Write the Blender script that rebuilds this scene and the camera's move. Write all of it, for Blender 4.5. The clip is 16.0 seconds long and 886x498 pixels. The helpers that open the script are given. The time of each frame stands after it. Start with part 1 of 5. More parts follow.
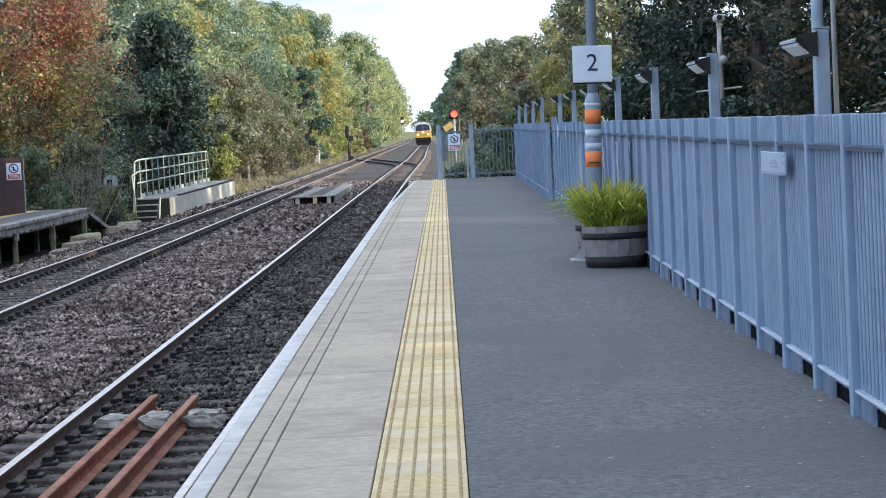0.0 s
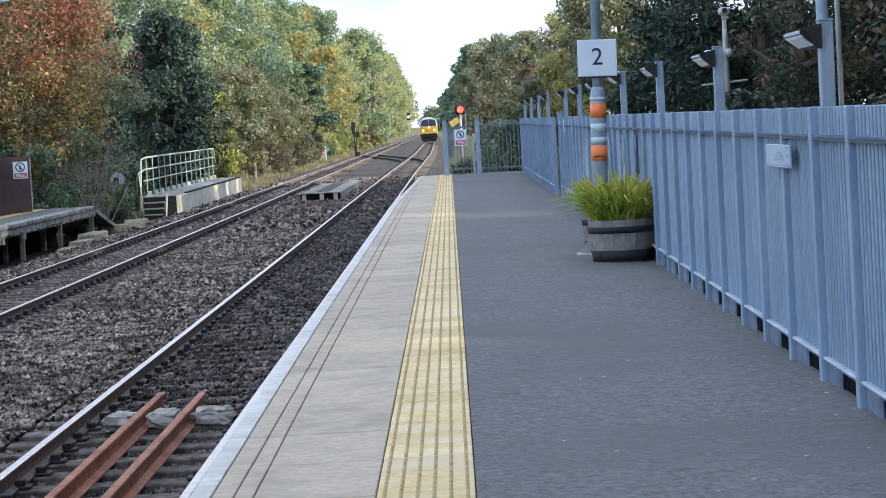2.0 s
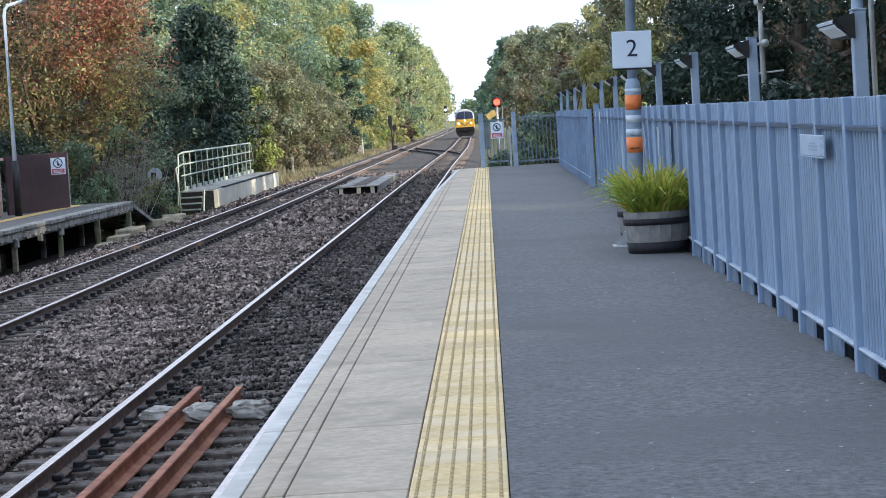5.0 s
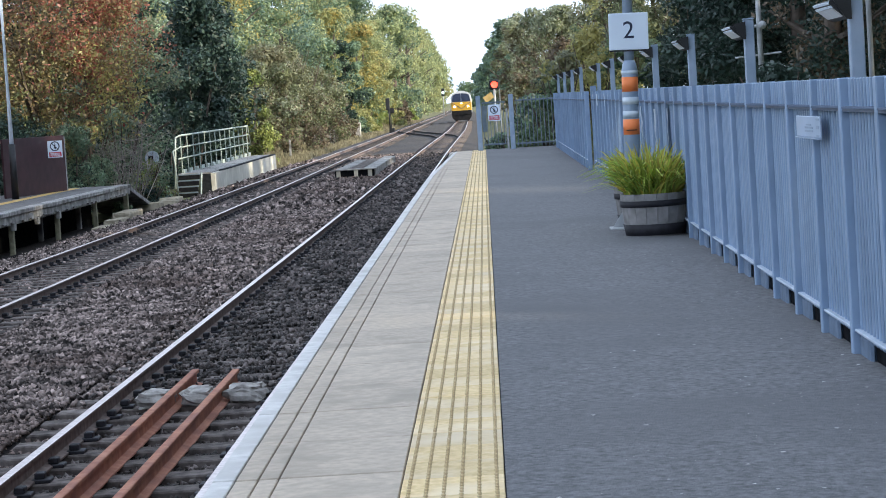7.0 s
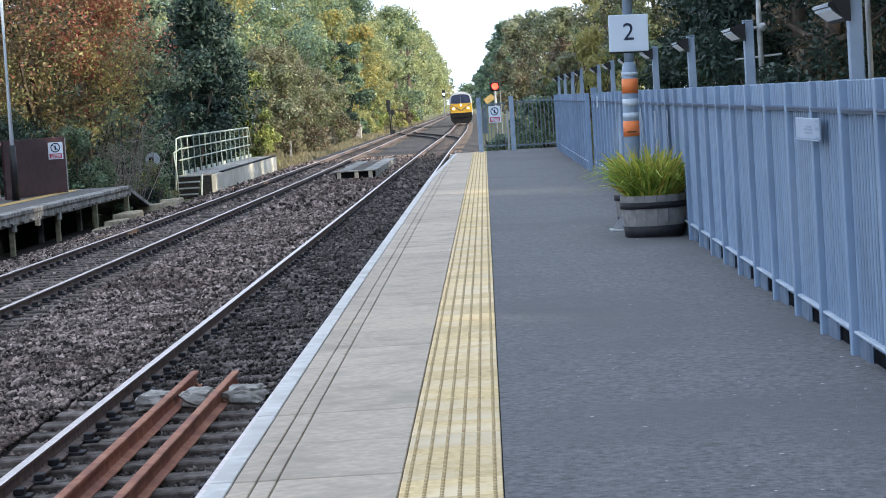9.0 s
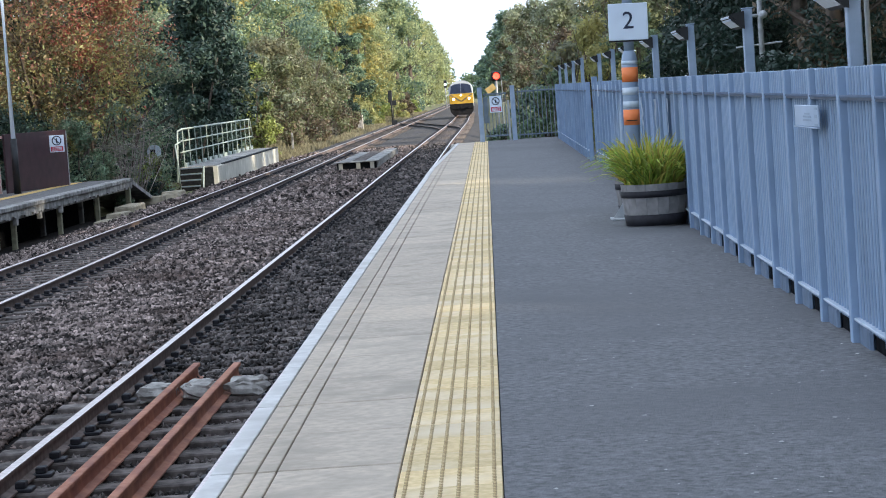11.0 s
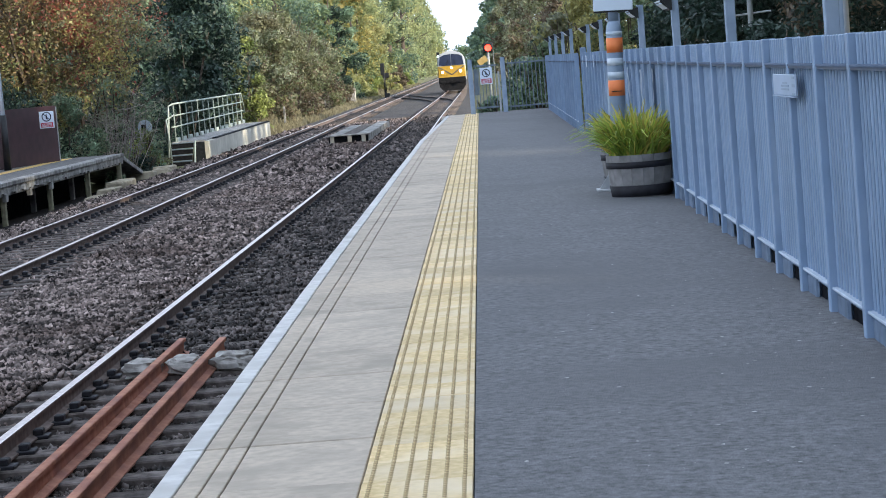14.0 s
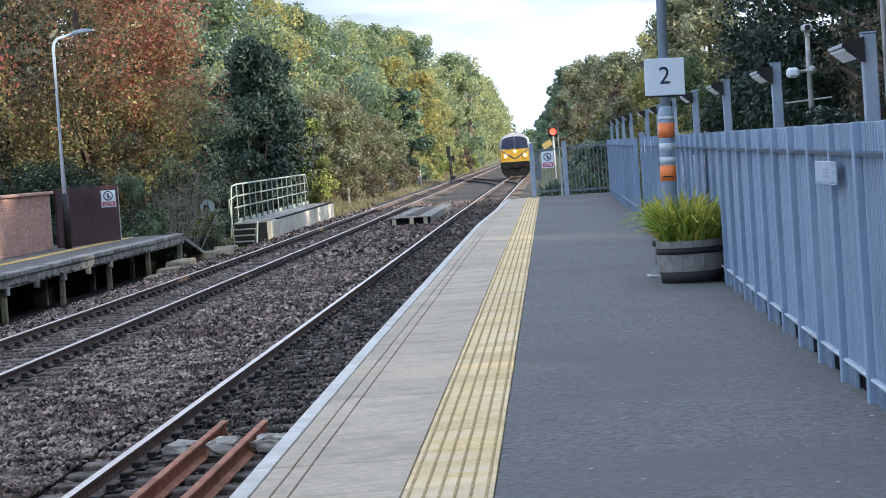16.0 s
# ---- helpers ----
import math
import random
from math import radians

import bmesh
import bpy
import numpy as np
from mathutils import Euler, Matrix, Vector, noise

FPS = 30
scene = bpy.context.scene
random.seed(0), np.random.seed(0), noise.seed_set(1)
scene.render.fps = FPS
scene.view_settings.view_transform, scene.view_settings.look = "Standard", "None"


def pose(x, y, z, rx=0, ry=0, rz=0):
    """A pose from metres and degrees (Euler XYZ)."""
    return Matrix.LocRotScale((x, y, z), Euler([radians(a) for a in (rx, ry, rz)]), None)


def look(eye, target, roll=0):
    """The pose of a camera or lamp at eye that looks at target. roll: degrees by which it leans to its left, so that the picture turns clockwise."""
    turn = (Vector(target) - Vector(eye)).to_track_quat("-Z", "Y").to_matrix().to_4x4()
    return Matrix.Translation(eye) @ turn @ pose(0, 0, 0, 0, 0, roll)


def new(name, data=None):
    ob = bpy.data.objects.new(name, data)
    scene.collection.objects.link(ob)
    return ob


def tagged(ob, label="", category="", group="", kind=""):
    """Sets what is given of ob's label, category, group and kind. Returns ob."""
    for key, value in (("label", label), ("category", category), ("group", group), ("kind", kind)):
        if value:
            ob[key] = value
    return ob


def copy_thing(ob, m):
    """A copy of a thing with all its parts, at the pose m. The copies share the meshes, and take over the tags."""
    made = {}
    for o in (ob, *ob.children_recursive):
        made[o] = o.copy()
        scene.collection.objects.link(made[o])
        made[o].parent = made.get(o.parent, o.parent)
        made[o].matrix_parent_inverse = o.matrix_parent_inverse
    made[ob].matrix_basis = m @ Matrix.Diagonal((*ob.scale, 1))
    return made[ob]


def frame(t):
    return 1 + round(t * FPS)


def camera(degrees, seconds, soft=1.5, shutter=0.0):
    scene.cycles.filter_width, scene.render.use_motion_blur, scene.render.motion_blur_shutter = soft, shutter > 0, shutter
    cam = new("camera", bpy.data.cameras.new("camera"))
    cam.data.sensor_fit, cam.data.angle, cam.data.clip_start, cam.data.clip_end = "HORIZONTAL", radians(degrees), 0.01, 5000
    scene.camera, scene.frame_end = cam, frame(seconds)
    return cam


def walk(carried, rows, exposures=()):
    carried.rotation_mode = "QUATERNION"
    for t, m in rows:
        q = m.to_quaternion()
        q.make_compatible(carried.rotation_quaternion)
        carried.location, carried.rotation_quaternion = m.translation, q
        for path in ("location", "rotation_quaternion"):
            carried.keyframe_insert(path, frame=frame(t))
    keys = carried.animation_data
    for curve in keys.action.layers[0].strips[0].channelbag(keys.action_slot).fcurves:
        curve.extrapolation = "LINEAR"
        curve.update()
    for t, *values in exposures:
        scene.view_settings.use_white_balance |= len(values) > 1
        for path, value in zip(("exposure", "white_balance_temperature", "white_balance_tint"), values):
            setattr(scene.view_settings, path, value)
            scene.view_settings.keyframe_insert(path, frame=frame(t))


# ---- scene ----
PATH = [
    (0, (0.3606, 0.2696, 1.4556), (0.2577, 50.2002, -1.1751), -2.704),
    (0.5, (0.3611, 0.2595, 1.4557), (0.3386, 50.1849, -1.2738), -2.776),
    (1, (0.3634, 0.2699, 1.4523), (0.3422, 50.1926, -1.3278), -2.850),
    (1.5, (0.3662, 0.2660, 1.4529), (0.2709, 50.1884, -1.3311), -2.966),
    (2, (0.3708, 0.2651, 1.4528), (0.0994, 50.1901, -1.2707), -3.160),
    (2.5, (0.3727, 0.2656, 1.4529), (-0.1419, 50.1929, -1.1940), -3.338),
    (3, (0.3761, 0.2567, 1.4533), (-0.3715, 50.1851, -1.1143), -3.453),
    (3.5, (0.3848, 0.2651, 1.4522), (-0.5730, 50.1906, -1.1023), -3.491),
    (4, (0.3886, 0.2638, 1.4524), (-0.7052, 50.1841, -1.1484), -3.475),
    (6.5, (0.4070, 0.2786, 1.4470), (-0.6888, 50.1660, -1.7226), -3.690),
    (7, (0.4074, 0.2860, 1.4453), (-0.6932, 50.1704, -1.7697), -3.673),
    (7.5, (0.4069, 0.2862, 1.4450), (-0.6933, 50.1695, -1.7870), -3.667),
    (8, (0.4081, 0.2728, 1.4476), (-0.6950, 50.1574, -1.7636), -3.707),
    (8.5, (0.4103, 0.2725, 1.4462), (-0.6822, 50.1588, -1.7421), -3.627),
    (9, (0.4164, 0.2851, 1.4448), (-0.6986, 50.1715, -1.7336), -3.646),
    (11.5, (0.4442, 0.2963, 1.4411), (-0.7380, 50.1585, -2.0755), -4.193),
    (12, (0.4557, 0.2893, 1.4417), (-0.7025, 50.1413, -2.2247), -4.304),
    (12.5, (0.4693, 0.2970, 1.4412), (-0.6602, 50.1392, -2.3641), -4.365),
    (13, (0.4854, 0.2916, 1.4417), (-0.6172, 50.1244, -2.4934), -4.366),
    (13.5, (0.5062, 0.3123, 1.4399), (-0.5752, 50.1372, -2.5985), -4.448),
    (14, (0.5332, 0.3234, 1.4358), (-0.5951, 50.1494, -2.5757), -4.615),
    (14.5, (0.5795, 0.3222, 1.4375), (-0.7445, 50.1651, -2.2954), -4.673),
    (15, (0.6202, 0.3461, 1.4395), (-1.0105, 50.2130, -1.8207), -4.556),
    (15.5, (0.6641, 0.4077, 1.4271), (-1.3801, 50.2963, -1.2090), -4.341),
    (16, (0.7191, 0.5117, 1.4216), (-1.7467, 50.4081, -0.6434), -4.010),
]
cam = camera(22.360, 16.0, soft=0.95)
walk(cam, [(t, look(eye, target, roll)) for t, eye, target, roll in PATH],
     exposures=((0.0, 0.40), (15.0, 0.40), (16.0, 0.34)))

# ---- world, sun ----
world = bpy.data.worlds.new("overcast_sky")
scene.world = world
world.use_nodes = True
wn, wl = world.node_tree.nodes, world.node_tree.links
wn.clear()
w_out = wn.new("ShaderNodeOutputWorld")
w_bg = wn.new("ShaderNodeBackground")
w_sky = wn.new("ShaderNodeTexSky")
w_sky.sky_type, w_sky.sun_disc = "NISHITA", False
w_sky.sun_elevation, w_sky.sun_rotation = radians(20), radians(115)
w_dim = wn.new("ShaderNodeVectorMath")
w_dim.operation = "SCALE"
w_dim.inputs["Scale"].default_value = 0.10
w_co = wn.new("ShaderNodeTexCoord")
w_map = wn.new("ShaderNodeMapping")
w_map.inputs["Scale"].default_value = (1.0, 1.0, 3.2)
w_noise = wn.new("ShaderNodeTexNoise")
w_noise.inputs["Scale"].default_value, w_noise.inputs["Detail"].default_value = 2.3, 6.0
w_ramp = wn.new("ShaderNodeValToRGB")
w_ramp.color_ramp.elements[0].position, w_ramp.color_ramp.elements[0].color = 0.38, (0.67, 0.79, 0.95, 1)
w_ramp.color_ramp.elements[1].position, w_ramp.color_ramp.elements[1].color = 0.56, (1.95, 2.27, 2.95, 1)
w_mix = wn.new("ShaderNodeMix")
w_mix.data_type = "RGBA"
w_mix.inputs[0].default_value = 0.8
wl.new(w_co.outputs["Generated"], w_map.inputs[0])
wl.new(w_map.outputs[0], w_noise.inputs["Vector"])
wl.new(w_noise.outputs["Fac"], w_ramp.inputs[0])
wl.new(w_sky.outputs[0], w_dim.inputs[0])
wl.new(w_dim.outputs[0], w_mix.inputs[6])
wl.new(w_ramp.outputs[0], w_mix.inputs[7])
c_map = wn.new("ShaderNodeMapping")
c_map.inputs["Location"].default_value = (0.35, 0.0, 0.0)
c_map.inputs["Scale"].default_value = (1.0, 1.0, 5.5)
c_noise = wn.new("ShaderNodeTexNoise")
c_noise.inputs["Scale"].default_value, c_noise.inputs["Detail"].default_value = 7.0, 5.0
c_ramp = wn.new("ShaderNodeValToRGB")
c_ramp.color_ramp.elements[0].position, c_ramp.color_ramp.elements[0].color = 0.40, (0, 0, 0, 1)
c_ramp.color_ramp.elements[1].position, c_ramp.color_ramp.elements[1].color = 0.58, (0.9, 0.9, 0.9, 1)
c_split = wn.new("ShaderNodeSeparateXYZ")
c_rise = wn.new("ShaderNodeMapRange")
c_rise.inputs[1].default_value, c_rise.inputs[2].default_value = 0.040, 0.064
c_mul = wn.new("ShaderNodeMath")
c_mul.operation = "MULTIPLY"
c_mix = wn.new("ShaderNodeMix")
c_mix.data_type = "RGBA"
c_mix.inputs[7].default_value = (0.50, 0.61, 0.72, 1)
wl.new(w_co.outputs["Generated"], c_map.inputs[0])
wl.new(c_map.outputs[0], c_noise.inputs["Vector"])
wl.new(c_noise.outputs["Fac"], c_ramp.inputs[0])
wl.new(w_co.outputs["Generated"], c_split.inputs[0])
wl.new(c_split.outputs["Z"], c_rise.inputs[0])
wl.new(c_rise.outputs[0], c_mul.inputs[0])
wl.new(c_ramp.outputs[0], c_mul.inputs[1])
wl.new(c_mul.outputs[0], c_mix.inputs[0])
wl.new(w_mix.outputs[2], c_mix.inputs[6])
wl.new(c_mix.outputs[2], w_bg.inputs["Color"])
w_bg.inputs["Strength"].default_value = 1.0
wl.new(w_bg.outputs[0], w_out.inputs[0])

sun = new("sun", bpy.data.lights.new("sun", "SUN"))
sun.data.energy, sun.data.angle, sun.data.color = 5.0, radians(1.5), (1.0, 0.88, 0.68)
sun.matrix_world = look((90, -42, 36), (0, 0, 0))

# ---- materials ----


def surface(name, a, b, scale=8.0, rough=0.8, bump=0.2, bump_scale=60.0, metal=0.0, c=None, big=0.7, vary=0.0, island=0.0, trans=0.0, spec=0.4, low=0.35, high=0.65):
    """A two-scale mottled surface between colours a and b, with stains of colour c."""
    m = bpy.data.materials.new(name)
    m.use_nodes = True
    n, l = m.node_tree.nodes, m.node_tree.links
    p = n["Principled BSDF"]
    co, info = n.new("ShaderNodeTexCoord"), n.new("ShaderNodeObjectInfo")

    def noise_at(s, detail=5.0):
        t = n.new("ShaderNodeTexNoise")
        t.noise_dimensions = "4D"
        t.inputs["Scale"].default_value, t.inputs["Detail"].default_value = s, detail
        mul = n.new("ShaderNodeMath")
        mul.operation = "MULTIPLY"
        mul.inputs[1].default_value = 37.0
        l.new(info.outputs["Random"], mul.inputs[0])
        l.new(mul.outputs[0], t.inputs["W"])
        l.new(co.outputs["Object"], t.inputs["Vector"])
        return t
    fine = noise_at(scale)
    ramp = n.new("ShaderNodeValToRGB")
    ramp.color_ramp.elements[0].position, ramp.color_ramp.elements[0].color = low, (*a, 1)
    ramp.color_ramp.elements[1].position, ramp.color_ramp.elements[1].color = high, (*b, 1)
    l.new(fine.outputs["Fac"], ramp.inputs[0])
    colour = ramp.outputs[0]
    if c:
        large = noise_at(big)
        mask = n.new("ShaderNodeMapRange")
        mask.inputs[1].default_value, mask.inputs[2].default_value = 0.48, 0.68
        l.new(large.outputs["Fac"], mask.inputs[0])
        mx = n.new("ShaderNodeMix")
        mx.data_type = "RGBA"
        mx.inputs[7].default_value = (*c, 1)
        l.new(mask.outputs[0], mx.inputs[0])
        l.new(colour, mx.inputs[6])
        colour = mx.outputs[2]
    for amount, source in ((vary, info.outputs["Random"]), (island, None)):
        if amount:
            if source is None:
                source = n.new("ShaderNodeNewGeometry").outputs["Random Per Island"]
            rng = n.new("ShaderNodeMapRange")
            rng.inputs[3].default_value, rng.inputs[4].default_value = 1 - amount, 1 + amount
            l.new(source, rng.inputs[0])
            sc = n.new("ShaderNodeVectorMath")
            sc.operation = "SCALE"
            l.new(colour, sc.inputs[0])
            l.new(rng.outputs[0], sc.inputs["Scale"])
            colour = sc.outputs[0]
    l.new(colour, p.inputs["Base Color"])
    p.inputs["Roughness"].default_value, p.inputs["Metallic"].default_value = rough, metal
    p.inputs["Specular IOR Level"].default_value = spec
    if trans:
        tr, ms, out = n.new("ShaderNodeBsdfTranslucent"), n.new("ShaderNodeMixShader"), n["Material Output"]
        ms.inputs[0].default_value = trans
        l.new(colour, tr.inputs["Color"])
        l.new(p.outputs[0], ms.inputs[1])
        l.new(tr.outputs[0], ms.inputs[2])
        l.new(ms.outputs[0], out.inputs[0])
    if bump:
        bn = noise_at(bump_scale, 3.0)
        bp = n.new("ShaderNodeBump")
        bp.inputs["Strength"].default_value, bp.inputs["Distance"].default_value = bump, 0.01
        l.new(bn.outputs["Fac"], bp.inputs["Height"])
        l.new(bp.outputs[0], p.inputs["Normal"])
    return m


def glow(name, colour, strength):
    m = bpy.data.materials.new(name)
    m.use_nodes = True
    p = m.node_tree.nodes["Principled BSDF"]
    p.inputs["Base Color"].default_value = (*colour, 1)
    p.inputs["Emission Color"].default_value, p.inputs["Emission Strength"].default_value = (*colour, 1), strength
    return m


TARMAC = surface("tarmac", (0.082, 0.083, 0.088), (0.232, 0.235, 0.244), 30, 0.92, 0.9, 90, c=(0.130, 0.132, 0.139), big=0.5, low=0.26, high=0.74)
COPING = surface("coping_concrete", (0.445, 0.375, 0.298), (0.565, 0.477, 0.382), 20, 0.85, 0.15, 120, c=(0.385, 0.328, 0.262), big=3.2, vary=0.10)
WHITE_PAINT = surface("worn_white_paint", (0.52, 0.505, 0.485), (0.68, 0.665, 0.64), 12, 0.6, 0.1, 80, c=(0.46, 0.44, 0.41), big=3)
TACTILE = surface("yellow_tactile", (0.63, 0.465, 0.225), (0.79, 0.61, 0.335), 26, 0.8, 0.10, 70, c=(0.80, 0.66, 0.46), big=2.2, vary=0.13)
JOINT = surface("dark_joint", (0.025, 0.025, 0.025), (0.05, 0.05, 0.048), 30, 0.95)
BRICKWORK = surface("platform_wall_brick", (0.12, 0.08, 0.06), (0.2, 0.14, 0.11), 9, 0.9, 0.4, 30)
BALLAST_FAR = surface("brown_ballast", (0.018, 0.016, 0.0155), (0.105, 0.093, 0.089), 7, 0.95, 1.0, 14, c=(0.050, 0.043, 0.041), big=0.35, low=0.35, high=0.65)
# Near-black bed paints the shade in the gaps between loose stones.
BALLAST_BED = surface("ballast_bed_gap_shade", (0.006, 0.005, 0.005), (0.022, 0.018, 0.017), 18, 0.95, 1.0, 22, c=(0.012, 0.010, 0.010), big=0.6, spec=0.1)
STONE = surface("ballast_stone", (0.028, 0.023, 0.021), (0.37, 0.294, 0.268), 4.0, 0.9, 0.3, 60, c=(0.12, 0.086, 0.075), big=0.4, island=0.9, low=0.38, high=0.62, spec=0.25)
STONE_DARK = surface("oily_ballast_stone", (0.012, 0.010, 0.010), (0.165, 0.138, 0.130), 3.2, 0.75, 0.3, 60, island=0.97, low=0.38, high=0.66)
SLEEPER = surface("dark_timber", (0.050, 0.042, 0.039), (0.175, 0.150, 0.140), 10, 0.9, 0.5, 50, vary=0.4, spec=0.2)
RAIL_SIDE = surface("rusty_rail_side", (0.12, 0.090, 0.080), (0.215, 0.165, 0.148), 14, 0.8, 0.2, 70, spec=0.25)
RAIL_TOP = surface("polished_rail_head", (0.48, 0.42, 0.41), (0.66, 0.60, 0.585), 20, 0.38, 0.03, 80, metal=1.0)
RUST = surface("orange_rust", (0.33, 0.135, 0.085), (0.46, 0.215, 0.140), 9, 0.85, 0.25, 90, c=(0.26, 0.11, 0.082), big=3)
BAG = surface("pale_sandbag", (0.19, 0.18, 0.17), (0.44, 0.42, 0.395), 9, 0.95, 0.6, 26)
FENCE = surface("blue_grey_paint", (0.205, 0.296, 0.432), (0.262, 0.355, 0.495), 4, 0.45, 0.06, 60, c=(0.200, 0.280, 0.400), big=1.2, vary=0.07)
# Fence blue darkened for dirt and for the shade below the bottom rail.
KICK = surface("dirty_shaded_blue_grey_plate", (0.10, 0.145, 0.215), (0.17, 0.235, 0.33), 9, 0.6, 0.1, 60, vary=0.15)
# Whiter than the fence paint: the rail's bright highlight put into its colour.
RAIL_PALE = surface("sky_highlight_rail", (0.42, 0.50, 0.60), (0.56, 0.63, 0.72), 7, 0.4, 0.05)
# Dark blues that paint the line of shade along the fence's top rail.
RAIL_SHADE = surface("painted_rail_shade", (0.05, 0.07, 0.11), (0.07, 0.10, 0.15), 7, 0.6, 0.05)
RAIL_NAVY = surface("shade_navy_rail", (0.075, 0.110, 0.175), (0.110, 0.150, 0.225), 7, 0.7, 0.05, spec=0.2)
GALV = surface("grey_painted_steel", (0.24, 0.32, 0.43), (0.32, 0.40, 0.52), 6, 0.5, 0.06, 60)
STEEL = surface("dull_galvanised", (0.34, 0.36, 0.38), (0.46, 0.48, 0.50), 8, 0.5, 0.08, 60, metal=0.3)
BLACK = surface("black_plastic", (0.012, 0.013, 0.015), (0.02, 0.022, 0.025), 10, 0.5, 0.05)
# Near-black matt colour for sheets that stand in for deep shade.
SHADE_BLACK = surface("painted_shade_black", (0.010, 0.011, 0.013), (0.022, 0.023, 0.026), 10, 1.0, 0.0, spec=0.0)
LENS = surface("lamp_diffuser", (0.78, 0.79, 0.80), (0.86, 0.87, 0.88), 10, 0.3, 0.0)
SIGN_WHITE = surface("sign_white", (0.69, 0.79, 0.92), (0.73, 0.83, 0.95), 3, 0.4, 0.0)
SIGN_NAVY = surface("sign_navy", (0.015, 0.025, 0.06), (0.02, 0.03, 0.07), 3, 0.5, 0.0)
SIGN_RED = surface("sign_red", (0.45, 0.05, 0.09), (0.5, 0.06, 0.10), 3, 0.5, 0.0)
ORANGE = surface("orange_tape", (0.80, 0.19, 0.05), (0.88, 0.25, 0.08), 8, 0.5, 0.1, 60)
TAPE_GREY = surface("torn_pale_tape", (0.42, 0.52, 0.62), (0.62, 0.68, 0.74), 12, 0.6, 0.1)
STAVE = surface("weathered_oak", (0.17, 0.165, 0.165), (0.29, 0.28, 0.28), 8, 0.85, 0.4, 50, vary=0.06)
HOOP = surface("dark_hoop", (0.010, 0.010, 0.014), (0.022, 0.022, 0.030), 14, 0.7, 0.1)
SOIL = surface("soil", (0.03, 0.022, 0.016), (0.07, 0.05, 0.04), 20, 1.0, 0.8, 60)
BLADE = surface("ornamental_grass", (0.24, 0.37, 0.06), (0.46, 0.52, 0.10), 2.5, 0.6, 0.0, island=0.45, trans=0.3)
BLADE_GOLD = surface("golden_grass", (0.42, 0.40, 0.07), (0.60, 0.50, 0.12), 2.5, 0.6, 0.0, island=0.35, trans=0.3)
# Grey-blue steel darkened in colour for the shadow on the end fence.
END_STEEL = surface("shade_dark_end_fence_steel", (0.12, 0.16, 0.20), (0.18, 0.23, 0.28), 6, 0.55, 0.06, 60)
PLATE = surface("weathered_sign_plate", (0.33, 0.42, 0.54), (0.40, 0.49, 0.62), 4, 0.45, 0.05)
GROUND = surface("rough_grass", (0.075, 0.09, 0.035), (0.17, 0.165, 0.075), 1.4, 1.0, 0.8, 14, c=(0.20, 0.17, 0.095), big=0.09)
DRY = surface("dry_grass", (0.19, 0.17, 0.105), (0.35, 0.31, 0.20), 1.5, 0.9, 0.0, island=0.35, trans=0.2)
PLANK = surface("weathered_platform_timber", (0.19, 0.188, 0.185), (0.46, 0.452, 0.437), 5, 0.9, 0.5, 50, c=(0.13, 0.127, 0.122), big=1.6, vary=0.2)
POSTWOOD = surface("pale_green_timber", (0.20, 0.19, 0.13), (0.34, 0.32, 0.22), 9, 0.9, 0.3)
YELLOW_LINE = surface("faded_yellow_line", (0.56, 0.36, 0.10), (0.72, 0.49, 0.17), 6, 0.7, 0.1)
BRICK = surface("pink_brick", (0.50, 0.29, 0.25), (0.62, 0.40, 0.35), 6, 0.9, 0.3, 50, vary=0.14)
MORTAR = surface("mortar", (0.42, 0.36, 0.32), (0.52, 0.46, 0.42), 20, 0.95, 0.3)
MAROON = surface("maroon_board", (0.040, 0.016, 0.022), (0.062, 0.026, 0.034), 4, 0.6, 0.08)
CREAM = surface("cream_painted_concrete", (0.60, 0.58, 0.51), (0.74, 0.71, 0.63), 4, 0.85, 0.2, 40, c=(0.52, 0.50, 0.43), big=0.7)
CONCRETE = surface("pale_concrete", (0.42, 0.41, 0.37), (0.58, 0.56, 0.50), 4, 0.9, 0.3, 40, c=(0.34, 0.33, 0.28), big=0.9)
RAILING = surface("white_green_paint", (0.30, 0.36, 0.33), (0.42, 0.48, 0.445), 6, 0.55, 0.05)
DARK_STEP = surface("dark_step", (0.009, 0.011, 0.014), (0.024, 0.028, 0.032), 9, 0.8, 0.2, spec=0.15)
LIT = glow("red_signal_lamp", (1.0, 0.045, 0.025), 5.0)
HEADLAMP = glow("headlamp", (1.0, 0.92, 0.72), 6.0)
SIGNAL_GREEN = glow("far_signal", (0.7, 1.0, 0.9), 1.6)
LOCO_YELLOW = surface("loco_yellow", (0.50, 0.29, 0.03), (0.60, 0.36, 0.05), 2, 0.45, 0.03)
LOCO_ROOF = surface("loco_silver_grey_roof", (0.36, 0.375, 0.41), (0.46, 0.475, 0.51), 2, 0.4, 0.03)
CHEVRON = surface("loco_stripe", (0.10, 0.10, 0.10), (0.16, 0.15, 0.14), 2, 0.45, 0.0)
LOCO_SILVER = surface("loco_silver", (0.50, 0.52, 0.55), (0.62, 0.64, 0.67), 2, 0.5, 0.03)
LOCO_BLACK = surface("loco_black", (0.008, 0.008, 0.010), (0.02, 0.02, 0.022), 4, 0.8, 0.05, spec=0.2)
GLASS = surface("dark_window_glass", (0.018, 0.026, 0.055), (0.028, 0.036, 0.07), 2, 0.2, 0.0, spec=0.2)
BARK = surface("bark", (0.07, 0.055, 0.045), (0.15, 0.12, 0.10), 5, 0.95, 0.7, 18)
SPECK = surface("pale_litter", (0.35, 0.34, 0.33), (0.55, 0.54, 0.52), 20, 0.8, 0.0, island=0.4)


